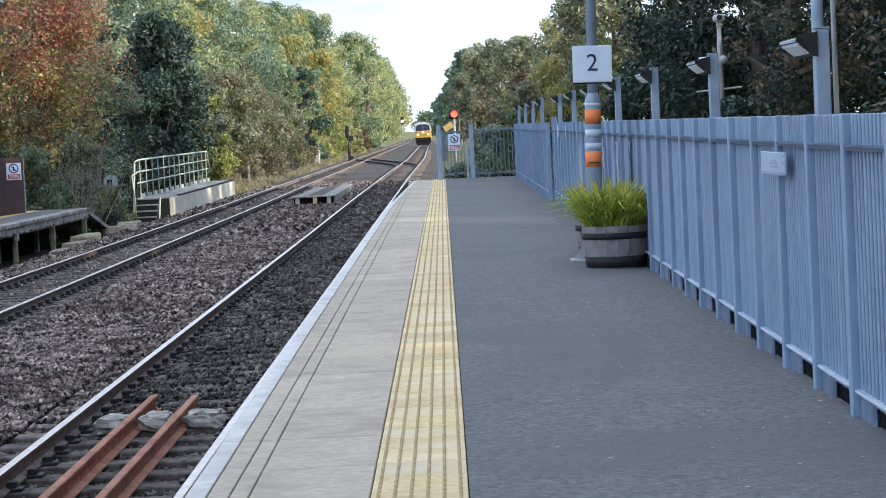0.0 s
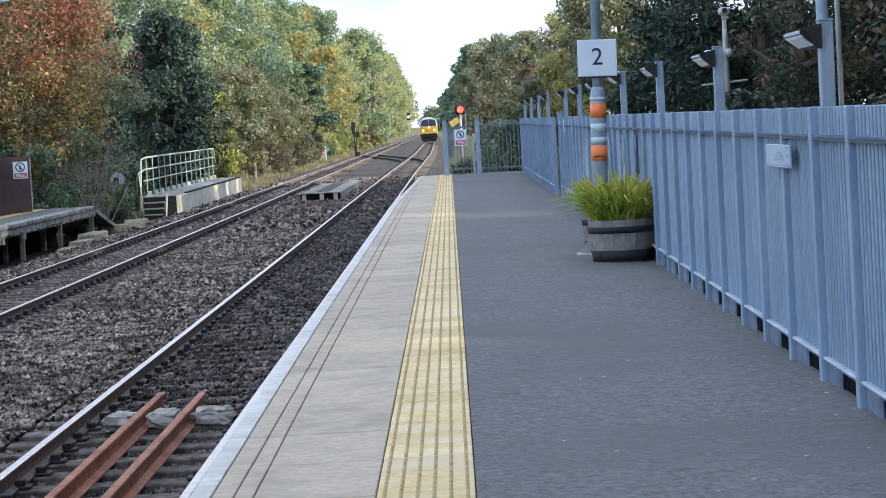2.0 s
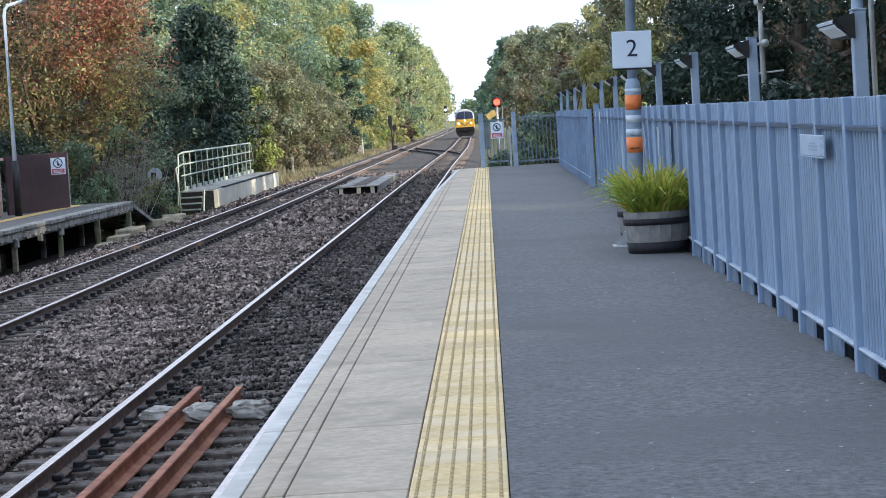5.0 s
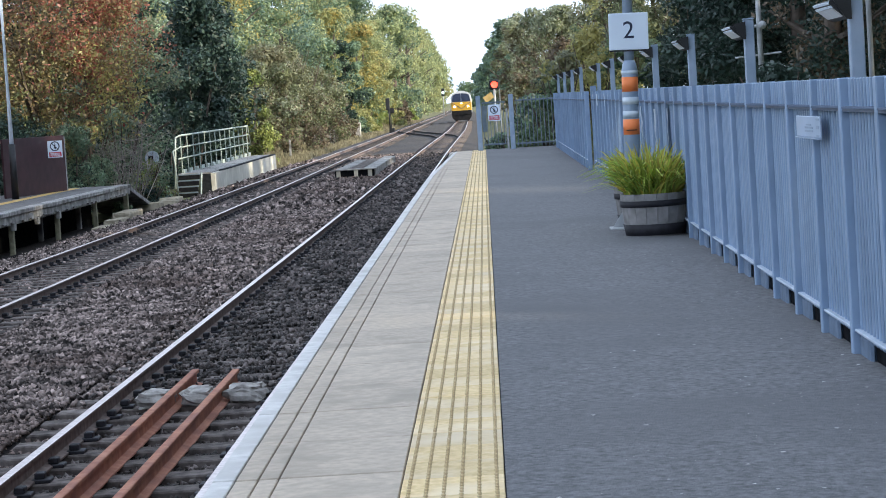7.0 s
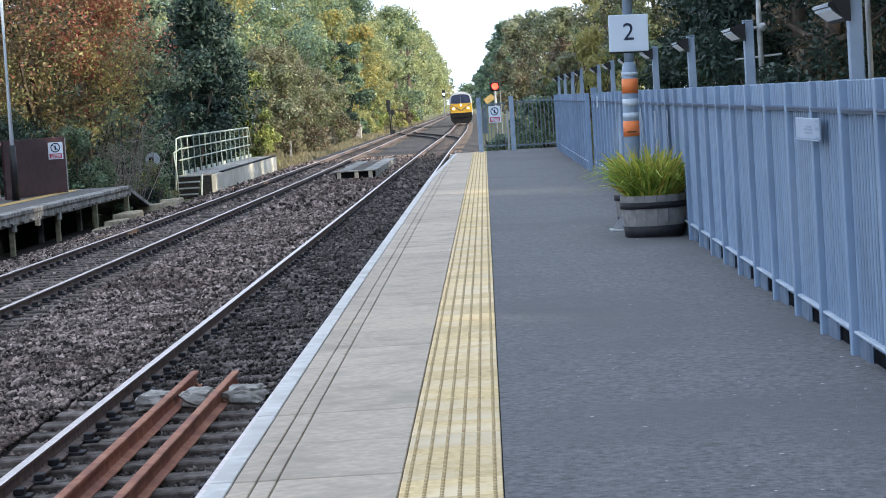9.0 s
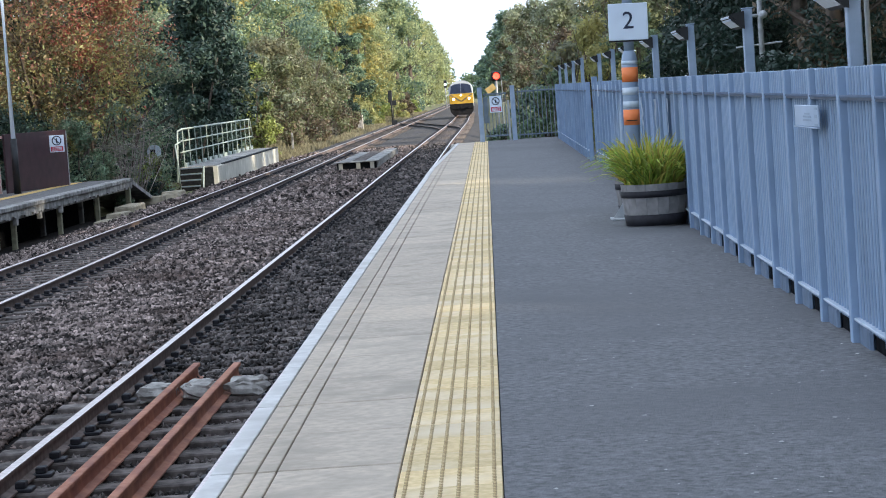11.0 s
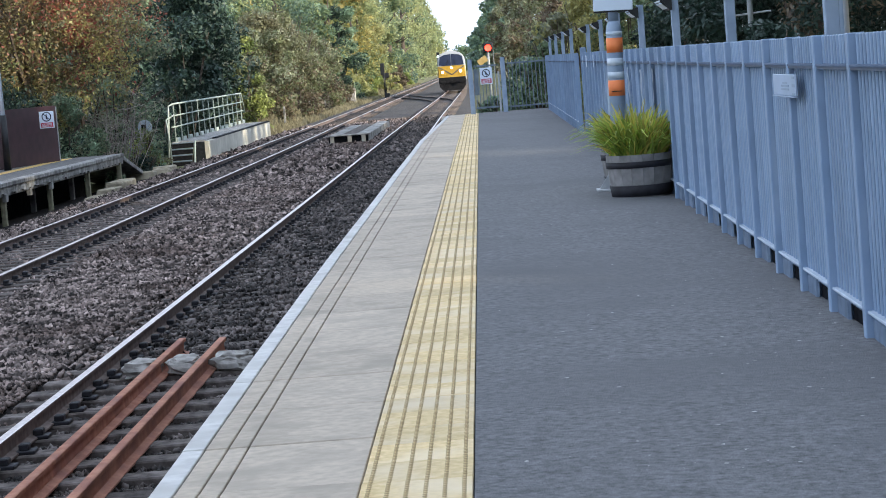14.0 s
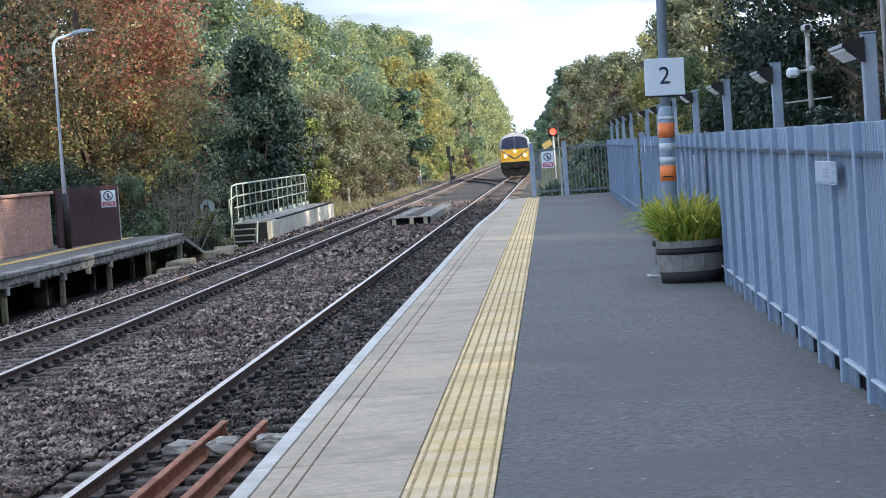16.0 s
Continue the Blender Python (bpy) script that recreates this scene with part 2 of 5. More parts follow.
def foliage(name, a, b, c, big=0.25, trans=0.28):
    return surface(name, a, b, 1.3, 0.44, 0.0, c=c, big=big, island=0.34, trans=trans, spec=0.35, low=0.4, high=0.6)


LEAF_ORANGE = foliage("olive_autumn_leaves", (0.165, 0.155, 0.085), (0.305, 0.250, 0.125), (0.325, 0.210, 0.118), 0.5, 0.38)
LEAF_RED = foliage("red_leaves", (0.28, 0.135, 0.095), (0.40, 0.160, 0.118), (0.42, 0.100, 0.090), 0.5, 0.38)
LEAF_DARK = foliage("dark_ivy_leaves", (0.021, 0.044, 0.035), (0.048, 0.082, 0.062), (0.030, 0.058, 0.048), trans=0.15)
LEAF_GREEN = foliage("green_leaves", (0.113, 0.182, 0.105), (0.227, 0.305, 0.167), (0.177, 0.234, 0.131), trans=0.35)
LEAF_YELLOW = foliage("turning_leaves", (0.260, 0.300, 0.140), (0.450, 0.440, 0.185), (0.520, 0.440, 0.170), 0.12, 0.48)
# Lightened leaf colour that carries sunlight and distance haze.
LEAF_SUNLIT = foliage("sun_and_haze_tinted_leaves", (0.275, 0.335, 0.190), (0.450, 0.485, 0.245), (0.470, 0.450, 0.210), 0.10, 0.48)
LEAF_GOLD = foliage("golden_leaves", (0.36, 0.32, 0.11), (0.50, 0.41, 0.14), (0.42, 0.33, 0.12), 0.3, 0.4)
LEAF_IVY = foliage("ivy_leaves", (0.098, 0.165, 0.105), (0.275, 0.375, 0.240), (0.155, 0.240, 0.145), 0.6, 0.25)
LEAF_BLUE = foliage("blue_green_leaves", (0.092, 0.155, 0.121), (0.190, 0.270, 0.197), (0.144, 0.209, 0.151), 0.15, 0.3)
LEAF_WILLOW = foliage("willow_leaves", (0.128, 0.155, 0.085), (0.232, 0.258, 0.130), (0.180, 0.172, 0.102), trans=0.38)
LEAF_PALE = foliage("pale_grey_green_leaves", (0.221, 0.252, 0.175), (0.384, 0.408, 0.269), (0.303, 0.300, 0.202), trans=0.4)
LEAF_BROWN = foliage("brown_leaves", (0.105, 0.086, 0.060), (0.215, 0.168, 0.112), (0.160, 0.120, 0.083))
LEAF_LIME = foliage("lime_bush_leaves", (0.186, 0.252, 0.081), (0.349, 0.384, 0.121), (0.244, 0.300, 0.094), 0.5)
TWIG = surface("grey_twigs", (0.29, 0.26, 0.245), (0.48, 0.435, 0.41), 3, 0.95, 0.0, island=0.3)

# ---- mesh helpers ----


def mesh_np(name, verts, faces, material, smooth=False):
    """A mesh from arrays of vertices and of faces with equal numbers of corners."""
    verts, faces = np.asarray(verts, np.float32), np.asarray(faces, np.int32)
    me = bpy.data.meshes.new(name)
    k = faces.shape[1]
    me.vertices.add(len(verts))
    me.vertices.foreach_set("co", verts.ravel())
    me.loops.add(faces.size)
    me.loops.foreach_set("vertex_index", faces.ravel())
    me.polygons.add(len(faces))
    me.polygons.foreach_set("loop_start", np.arange(0, faces.size, k, dtype=np.int32))
    if smooth:
        me.polygons.foreach_set("use_smooth", np.ones(len(faces), bool))
    me.update(calc_edges=True)
    me.materials.append(material)
    return me


def to_mesh(name, bm, material):
    me = bpy.data.meshes.new(name)
    bmesh.ops.recalc_face_normals(bm, faces=bm.faces)
    bm.to_mesh(me)
    bm.free()
    for m in (material if isinstance(material, (list, tuple)) else [material]):
        me.materials.append(m)
    return me


def part(name, bm, material, parent=None, label=""):
    """Links a bmesh, or a mesh, as one object under a thing or part."""
    me = bm if isinstance(bm, bpy.types.Mesh) else to_mesh(name, bm, material)
    ob = new(name, me)
    if parent:
        ob.parent = parent
    return tagged(ob, label)


def thing(name, label, category, at=(0, 0, 0), turn=0.0, group="", kind=""):
    ob = new(name)
    ob.empty_display_size = 0.1
    ob.matrix_basis = pose(*at, 0, 0, turn)
    return tagged(ob, label, category, group, kind)


def box(x0, x1, y0, y1, z0, z1, bevel=0.0, bm=None, mat_index=0):
    bm = bm or bmesh.new()
    made = bmesh.ops.create_cube(bm, size=1, matrix=Matrix.LocRotScale(((x0 + x1) / 2, (y0 + y1) / 2, (z0 + z1) / 2), None, (x1 - x0, y1 - y0, z1 - z0)))
    vs = made["verts"]
    fs = {f for v in vs for f in v.link_faces}
    for f in fs:
        f.material_index = mat_index
    if bevel:
        es = list({e for v in vs for e in v.link_edges})
        bmesh.ops.bevel(bm, geom=es, offset=bevel, segments=1, affect="EDGES", profile=0.5)
    return bm


def tube(points, radii, sides=10, bm=None, caps=True):
    """A round bar through the points, with a radius at each."""
    bm = bm or bmesh.new()
    rings = []
    pts = [Vector(p) for p in points]
    for i, p in enumerate(pts):
        d = (pts[min(i + 1, len(pts) - 1)] - pts[max(i - 1, 0)]).normalized()
        q = d.to_track_quat("Z", "Y")
        r = radii[i] if isinstance(radii, (list, tuple)) else radii
        rings.append([bm.verts.new(p + q @ Vector((r * math.cos(2 * math.pi * k / sides), r * math.sin(2 * math.pi * k / sides), 0))) for k in range(sides)])
    for a, b in zip(rings, rings[1:]):
        for k in range(sides):
            f = bm.faces.new((a[k], a[(k + 1) % sides], b[(k + 1) % sides], b[k]))
            f.smooth = sides > 6
    if caps:
        bm.faces.new(rings[0][::-1])
        bm.faces.new(rings[-1])
    return bm


def prism(outline, y0, y1, bm=None, axis="y"):
    """An outline of (x, z) pairs drawn out from y0 to y1 (or of (y, z) pairs along x)."""
    bm = bm or bmesh.new()
    put = (lambda a, b, c: (a, c, b)) if axis == "y" else (lambda a, b, c: (c, a, b))
    one = [bm.verts.new(put(a, b, y0)) for a, b in outline]
    two = [bm.verts.new(put(a, b, y1)) for a, b in outline]
    bm.faces.new(one)
    bm.faces.new(two[::-1])
    for i in range(len(one)):
        j = (i + 1) % len(one)
        bm.faces.new((one[i], two[i], two[j], one[j]))
    return bm


def lathe(profile, sides=28, bm=None, smooth=True):
    bm = bm or bmesh.new()
    rings = [[bm.verts.new((r * math.cos(2 * math.pi * k / sides), r * math.sin(2 * math.pi * k / sides), z)) for k in range(sides)] for r, z in profile]
    for a, b in zip(rings, rings[1:]):
        for k in range(sides):
            bm.faces.new((a[k], a[(k + 1) % sides], b[(k + 1) % sides], b[k])).smooth = smooth
    return bm


def lettering(text, size, material, parent, m, depth=0.002):
    cu = bpy.data.curves.new("lettering", "FONT")
    cu.body, cu.size, cu.extrude, cu.align_x, cu.align_y = text, size, depth, "CENTER", "CENTER"
    ob = new("lettering_curve", cu)
    deps = bpy.context.evaluated_depsgraph_get()
    me = bpy.data.meshes.new_from_object(ob.evaluated_get(deps))
    bpy.data.objects.remove(ob)
    me.materials.clear()
    me.materials.append(material)
    out = new("numeral", me)
    out.parent, out.matrix_basis = parent, m
    return out


# ---- lines of the two tracks ----
NEAR_LINE = ((-60, -2.28), (110, -2.28), (200, -2.10), (295, -2.45), (385, -2.84), (520, -3.6), (900, -7.0))
FAR_LINE = ((-60, -7.08), (70, -7.08), (120, -7.28), (200, -7.52), (300, -7.85), (520, -8.6), (900, -12.0))
RAIL_Z, GAUGE = -0.915, 1.505


def line_x(line, y):
    ys, xs = zip(*line)
    i = 1
    while i < len(ys) - 2 and y > ys[i + 1]:
        i += 1
    p0, p1, p2, p3 = xs[max(i - 1, 0)], xs[i], xs[i + 1], xs[min(i + 2, len(xs) - 1)]
    if y <= ys[1]:
        return xs[1]
    u = (y - ys[i]) / (ys[i + 1] - ys[i])
    h = u * u * (3 - 2 * u)
    return p1 + (p2 - p1) * (0.5 * u + 0.5 * h)

# ---- ground and ballast ----


def ground_z(x, y):
    if x < -9.4:
        bank = min(max(-11.5 - x, 0) * 0.2, 3.4)
        if y < 68 and x > -11.2:
            return -1.7
        return -1.46 + min((-9.4 - x) * 0.03, 0.06) + bank
    if x < -0.4:
        return -1.45
    if y < 69:
        return -1.45 if x < 2.9 else -0.12 + min((x - 2.9) * 0.02, 0.4)
    return -1.45 + min((x + 0.4) * 0.42, 1.3)


def make_ground():
    xs = [-2500, -900, -300, -120, -60, -40, -30, -24, -20, -17, -15, -13.5, -12, -11, -10.2, -9.4, -9.2, -5, -1, -0.4, 0.6, 1.6, 2.6, 2.85, 2.95, 5, 9, 15, 25, 50, 120, 300, 900, 2500]
    ys = [-800, -300, -100, -40] + list(range(-20, 120, 5)) + list(range(120, 420, 15)) + [450, 550, 700, 1000, 1600, 3000]
    rnd = random.Random(5)
    verts = [(x, y, ground_z(x, y) + (rnd.uniform(-0.06, 0.06) if x < -9.5 or x > 3 else 0)) for y in ys for x in xs]
    n = len(xs)
    faces = [(j * n + i, j * n + i + 1, (j + 1) * n + i + 1, (j + 1) * n + i) for j in range(len(ys) - 1) for i in range(n - 1)]
    tagged(new("ground", mesh_np("ground", verts, faces, GROUND)), "rough grass and soil ground beside the railway", "ground", kind="structure")


def bed_z(x, y):
    a, b = line_x(NEAR_LINE, y), line_x(FAR_LINE, y)
    if abs(x - a) < 1.3:
        return -1.135
    if abs(x - b) < 1.3:
        return -1.14
    if b < x < a:
        return -1.075
    if x < b:
        return -1.09 - max(0, b - 1.5 - x) * 0.11
    return -1.12 - max(0, x - a - 1.4) * 0.25


def make_ballast():
    ys = [-20 + 2 * i for i in range(70)] + [120 + 10 * i for i in range(40)] + [600, 900]
    verts, cols = [], 25
    for y in ys:
        a, b = line_x(FAR_LINE, y) - (3.9 if y < 72 else 2.6), (-0.82 if y < 69 else line_x(NEAR_LINE, y) + 2.3)
        for i in range(cols):
            x = a + (b - a) * i / (cols - 1)
            verts.append((x, y, bed_z(x, y) + random.uniform(-0.012, 0.012)))
    faces = [(j * cols + i, j * cols + i + 1, (j + 1) * cols + i + 1, (j + 1) * cols + i) for j in range(len(ys) - 1) for i in range(cols - 1)]
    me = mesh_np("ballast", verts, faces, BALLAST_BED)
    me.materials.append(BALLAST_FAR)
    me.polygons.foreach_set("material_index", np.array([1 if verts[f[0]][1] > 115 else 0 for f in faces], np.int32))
    tagged(new("ballast", me), "grey-brown crushed stone ballast under both tracks", "ballast", kind="structure")
    rng = np.random.default_rng(3)
    spots = []
    for y0, y1, density, size in ((12, 20, 900, 0.021), (20, 32, 640, 0.024), (32, 60, 270, 0.032), (60, 120, 52, 0.052)):
        n = int((y1 - y0) * 8.7 * density)
        x, y = rng.uniform(-9.7, -0.9, n), rng.uniform(y0, y1, n)
        keep = (x > 0.4 - 0.262 * y) & ((x > -8.5) | (rng.random(n) < 0.45))
        for c in (-2.28, -7.08):
            for s in (-GAUGE / 2, GAUGE / 2):
                keep &= np.abs(x - c - s) > 0.075
            on = (np.abs(x - c) < (0.78 if c > -5 else 1.15)) & (np.abs((y - 12.3) % 0.65 - 0.125) < 0.13)
            keep &= ~(on & (rng.random(n) < (np.where(y < 20.3, 0.85, np.where(y < 25, 0.72, np.where(y < 34, 0.5, 0.3))) if c > -5 else np.full(n, 0.75))))
        x, y = x[keep], y[keep]
        spots.append(np.stack([x, y, rng.uniform(0.5, 1.6, len(x)) * size], 1))
    p = np.concatenate(spots)
    n = len(p)
    lift = np.where(np.abs(p[:, 0] + 7.08) < 1.25, rng.uniform(0.0, 0.028, n), 0.0)
    lift = np.where((np.abs(p[:, 0] + 2.28) < 1.25) & (p[:, 1] > 20.6), rng.uniform(0.0, 0.068, n), lift)
    z = np.array([bed_z(a, b) for a, b in p[:, :2]]) + rng.uniform(-0.2, 0.55, n) * p[:, 2] + lift
    base = np.array([(1, 0, 0), (-1, 0, 0), (0, 1, 0), (0, -1, 0), (0, 0, 1), (0, 0, -1)], float)
    q = rng.normal(size=(n, 3, 3))
    u = q[:, 0] / np.linalg.norm(q[:, 0], axis=1, keepdims=True)
    v = np.cross(u, q[:, 1])
    v /= np.linalg.norm(v, axis=1, keepdims=True)
    w = np.cross(u, v)
    turn = np.stack([u, v, w], 1)
    local = base[None] * rng.uniform(0.6, 1.25, (n, 6, 1)) * p[:, None, 2:3] + rng.normal(scale=0.22, size=(n, 6, 3)) * p[:, None, 2:3]
    verts = (local @ turn) + np.stack([p[:, 0], p[:, 1], z], 1)[:, None]
    tri = np.array([(0, 2, 4), (2, 1, 4), (1, 3, 4), (3, 0, 4), (2, 0, 5), (1, 2, 5), (3, 1, 5), (0, 3, 5)])
    faces = (np.arange(n)[:, None, None] * 6 + tri[None]).reshape(-1, 3)
    verts = verts.reshape(-1, 3)
    dark = (p[:, 0] > -3.02 - 0.5 * rng.random(n) ** 2)
    for name, mask, mat, label in (("ballast_stones", ~dark, STONE, "loose angular grey and brown ballast stones"), ("oily_ballast_stones", dark, STONE_DARK, "dark oil-stained ballast stones between the near rails")):
        v = verts.reshape(n, 6, 3)[mask]
        f = (np.arange(len(v))[:, None, None] * 6 + tri[None]).reshape(-1, 3)
        tagged(new(name, mesh_np(name, v.reshape(-1, 3), f, mat)), label, "ballast stones", kind="stuff")


RAIL_SECTION = ((-0.07, -0.155), (0.07, -0.155), (0.07, -0.142), (0.012, -0.122), (0.010, -0.045), (0.034, -0.032), (0.035, -0.006), (0.026, 0.0), (-0.026, 0.0), (-0.035, -0.006), (-0.034, -0.032), (-0.010, -0.045), (-0.012, -0.122), (-0.07, -0.142))


def swept_rail(points):
    """A flat-bottomed rail whose head runs through the points; the head's top face is polished."""
    bm, rings, n = bmesh.new(), [], len(RAIL_SECTION)
    for i, p in enumerate(points):
        a, b = Vector(points[max(i - 1, 0)]), Vector(points[min(i + 1, len(points) - 1)])
        d = (b - a).normalized()
        side = Vector((d.y, -d.x, 0)).normalized()
        rings.append([bm.verts.new(Vector(p) + side * u + Vector((0, 0, w))) for u, w in RAIL_SECTION])
    for a, b in zip(rings, rings[1:]):
        for k in range(n):
            f = bm.faces.new((a[k], a[(k + 1) % n], b[(k + 1) % n], b[k]))
            f.material_index = 1 if k in (6, 7) else 0
    bm.faces.new(rings[0])
    bm.faces.new(rings[-1][::-1])
    return bm


def make_track(name, line, label, y_first, y_last):
    track = thing(name, label, "railway track", kind="structure")
    ys = [-30 + 6 * i for i in range(120)] + [720, 800, 880]
    for s in (-1, 1):
        pts = [(line_x(line, y) + s * GAUGE / 2, y, RAIL_Z + 0.006 * math.sin(y * 0.11 + s)) for y in ys]
        part("rail", swept_rail(pts), [RAIL_SIDE, RAIL_TOP], track, "steel rail with a polished head and rusty sides")
    sleeper_me = to_mesh("sleeper", box(-1.27, 1.27, -0.125, 0.125, -0.13, 0.0, 0.012), SLEEPER)
    chair = box(-0.17, 0.17, -0.075, 0.075, 0.0, 0.028, 0.006)
    box(-0.125, -0.05, -0.05, 0.05, 0.026, 0.075, 0.008, chair)
    box(0.05, 0.125, -0.05, 0.05, 0.026, 0.075, 0.008, chair)
    chair_me = to_mesh("rail_chair", chair, HOOP)
    rnd = random.Random(8)
    y = y_first
    while y < y_last:
        ob = part("sleeper", sleeper_me, None, track)
        ob.matrix_basis = pose(line_x(line, y) + rnd.uniform(-0.02, 0.02), y + rnd.uniform(-0.02, 0.02), RAIL_Z - 0.158, 0, 0, rnd.uniform(-0.8, 0.8))
        for s in (-1, 1):
            c = part("rail_chair", chair_me, None, ob)
            c.matrix_basis = pose(s * GAUGE / 2, 0, 0)
        y += 0.65
    verts, faces = [], []
    for i in range(300):
        cx, k = line_x(line, y), len(verts)
        verts += [(cx + sx * 1.27, y + sy * 0.125, RAIL_Z - 0.158 + sz) for sz in (-0.13, 0) for sy in (-1, 1) for sx in (-1, 1)]
        faces += [(k + 4, k + 5, k + 7, k + 6), (k, k + 1, k + 5, k + 4), (k + 2, k + 6, k + 7, k + 3), (k, k + 4, k + 6, k + 2), (k + 1, k + 3, k + 7, k + 5)]
        y += 0.65
    ob = new("far_sleepers", mesh_np("far_sleepers", verts, faces, SLEEPER))
    ob.parent = track
    tagged(ob, kind="stuff")
    return track


def make_crossover():
    cross = thing("crossover", "rusty crossover rails joining the two tracks", "railway points", kind="structure")
    for s in (-1, 1):
        pts = []
        for i in range(25):
            u = i / 24
            y = 156 + 76 * u
            h = u * u * (3 - 2 * u)
            x = line_x(NEAR_LINE, y) * (1 - h) + line_x(FAR_LINE, y) * h + s * GAUGE / 2
            pts.append((x, y, RAIL_Z - 0.004))
        part("crossover_rail", swept_rail(pts), [HOOP, RAIL_SIDE], cross)


# ---- platform in the foreground ----
PLATFORM_END, JOINT_Y, SLAB = 68.3, 12.98, 0.96


def edge_x(y):
    if y < 17:
        return -0.79 + (17 - max(y, 4)) * 0.0030
    return -0.79 if y < 46 else -0.79 + (y - 46) * 0.0115


def tarmac_z(x, y):
    return -0.004 - 0.027 * max(0.0, x - 0.4) * max(0.0, min(1.0, (75 - y) / 50))


def make_platform():
    body = thing("platform", "station platform with concrete coping, yellow tactile strip and dark tarmac", "platform", kind="structure")
    part("platform_wall", prism(((-0.62, -1.5), (2.9, -1.5), (2.9, -0.13), (-0.62, -0.13)), -12, PLATFORM_END), BRICKWORK, body)
    part("bedding", prism(((-0.52, -0.13), (2.88, -0.13), (2.88, -0.095), (0.41, -0.03), (0.39, -0.018), (-0.52, -0.018)), -12, PLATFORM_END - 0.02), JOINT, body)
    xs = [0.404 + 0.16 * i for i in range(16)]
    ys = [-12 + 0.8 * i for i in range(101)]
    ys[-1] = PLATFORM_END
    verts = [(x, min(y, PLATFORM_END), tarmac_z(x, y) + random.uniform(-0.003, 0.003)) for y in ys for x in xs]
    n = len(xs)
    faces = [(j * n + i, j * n + i + 1, (j + 1) * n + i + 1, (j + 1) * n + i) for j in range(len(ys) - 1) for i in range(n - 1)]
    ob = new("tarmac", mesh_np("tarmac", verts, faces, TARMAC, True))
    ob.parent = body
    tagged(ob, "dark blue-grey tarmac with small pale specks")

    def slab_mesh(x0, x1, length):
        """One coping slab whose outer edge runs from x0 to x1, with two shallow grooves."""
        bm = bmesh.new()
        for a, b in ((x0 + 0.092, -0.586), (-0.580, -0.503), (-0.497, -0.001)):
            a = max(a, x0 + 0.092)
            if b > a + 0.002:
                box(a, b, 0.006, length - 0.006, -0.07, 0.0, 0.004, bm)
        for v in bm.verts:
            if v.co.x < x0 + 0.10:
                v.co.x += (x1 - x0) * v.co.y / length
        return to_mesh("coping_slab", bm, COPING)

    def stripe_mesh(x0, x1, length):
        bm = box(x0, x0 + 0.089, 0.003, length - 0.003, -0.07, 0.002, 0.004)
        for v in bm.verts:
            v.co.x += (x1 - x0) * v.co.y / length
        return to_mesh("edge_stripe", bm, WHITE_PAINT)
    near_slab, near_stripe = slab_mesh(-0.79, -0.79, SLAB), stripe_mesh(-0.792, -0.792, SLAB)
    k = -16
    while JOINT_Y + (k + 1) * SLAB < PLATFORM_END + 0.3:
        y = JOINT_Y + k * SLAB
        x0, x1 = edge_x(y), edge_x(y + SLAB)
        straight = 17 < y < 45
        a = part("coping_slab", near_slab if straight else slab_mesh(x0, x1, SLAB), None, body)
        a.matrix_basis = pose(0, y, random.uniform(-0.002, 0.002), 0, random.uniform(-0.1, 0.1), 0)
        part("edge_stripe", near_stripe if straight else stripe_mesh(x0 - 0.002, x1 - 0.002, SLAB), None, a, "worn white painted platform edge")
        k += 1
    tile = box(0.003, 0.397, 0.002, 0.398, -0.05, 0.0, 0.003)
    tile_me_bm = tile
    for i in range(6):
        for j in range(12):
            cx, cy = 0.033 + i * 0.0668, 0.017 + j * 0.0334
            ring = [tile_me_bm.verts.new((cx + r * math.cos(q), cy + r * 0.8 * math.sin(q), z)) for r, z in ((0.0105, -0.001), (0.006, 0.0045)) for q in (0.3, 1.35, 2.4, 3.44, 4.49, 5.54)]
            for m in range(6):
                f = tile_me_bm.faces.new((ring[m], ring[(m + 1) % 6], ring[6 + (m + 1) % 6], ring[6 + m]))
                # Only dome sides use the darker slot, painting their shade.
                f.material_index = 1
            tile_me_bm.faces.new(ring[6:])
    # Darker yellow holds the domes' own shade as well as wear.
    dome_shade = surface("tactile_worn_shaded_dome", (0.36, 0.26, 0.14), (0.48, 0.36, 0.20), 9, 0.8, 0.0)
    tile_me = to_mesh("tactile_tile", tile_me_bm, [TACTILE, dome_shade])
    y, rnd = -2.28, random.Random(4)
    while y + 0.4 < PLATFORM_END:
        t = part("tactile_tile", tile_me, None, body)
        t.matrix_basis = pose(0.002, y, rnd.uniform(-0.001, 0.002), rnd.uniform(-0.15, 0.15), 0, rnd.uniform(-0.15, 0.15))
        y += 0.4


def make_litter():
    rng = np.random.default_rng(12)
    n = 420
    x, y = 0.5 + 1.78 * rng.random(n) ** 0.6, 8 + 52 * rng.random(n) ** 1.6
    s = 0.003 + 0.011 * rng.random(n) ** 2.5
    a = rng.uniform(0, 6.28, n)
    verts = []
    for i in range(n):
        z = tarmac_z(x[i], y[i]) + 0.006
        for k in range(4):
            q = a[i] + k * 1.57
            verts.append((x[i] + s[i] * math.cos(q), y[i] + s[i] * math.sin(q) * 1.3, z + (0.001 if k % 2 else 0)))
    faces = np.arange(n * 4).reshape(-1, 4)
    tagged(new("leaf_litter", mesh_np("leaf_litter", verts, faces, SPECK)), "scattered pale grit and leaf specks on the tarmac", "litter", kind="stuff")


# ---- the long blue-grey fence with its lamps ----
BAY = 1.156


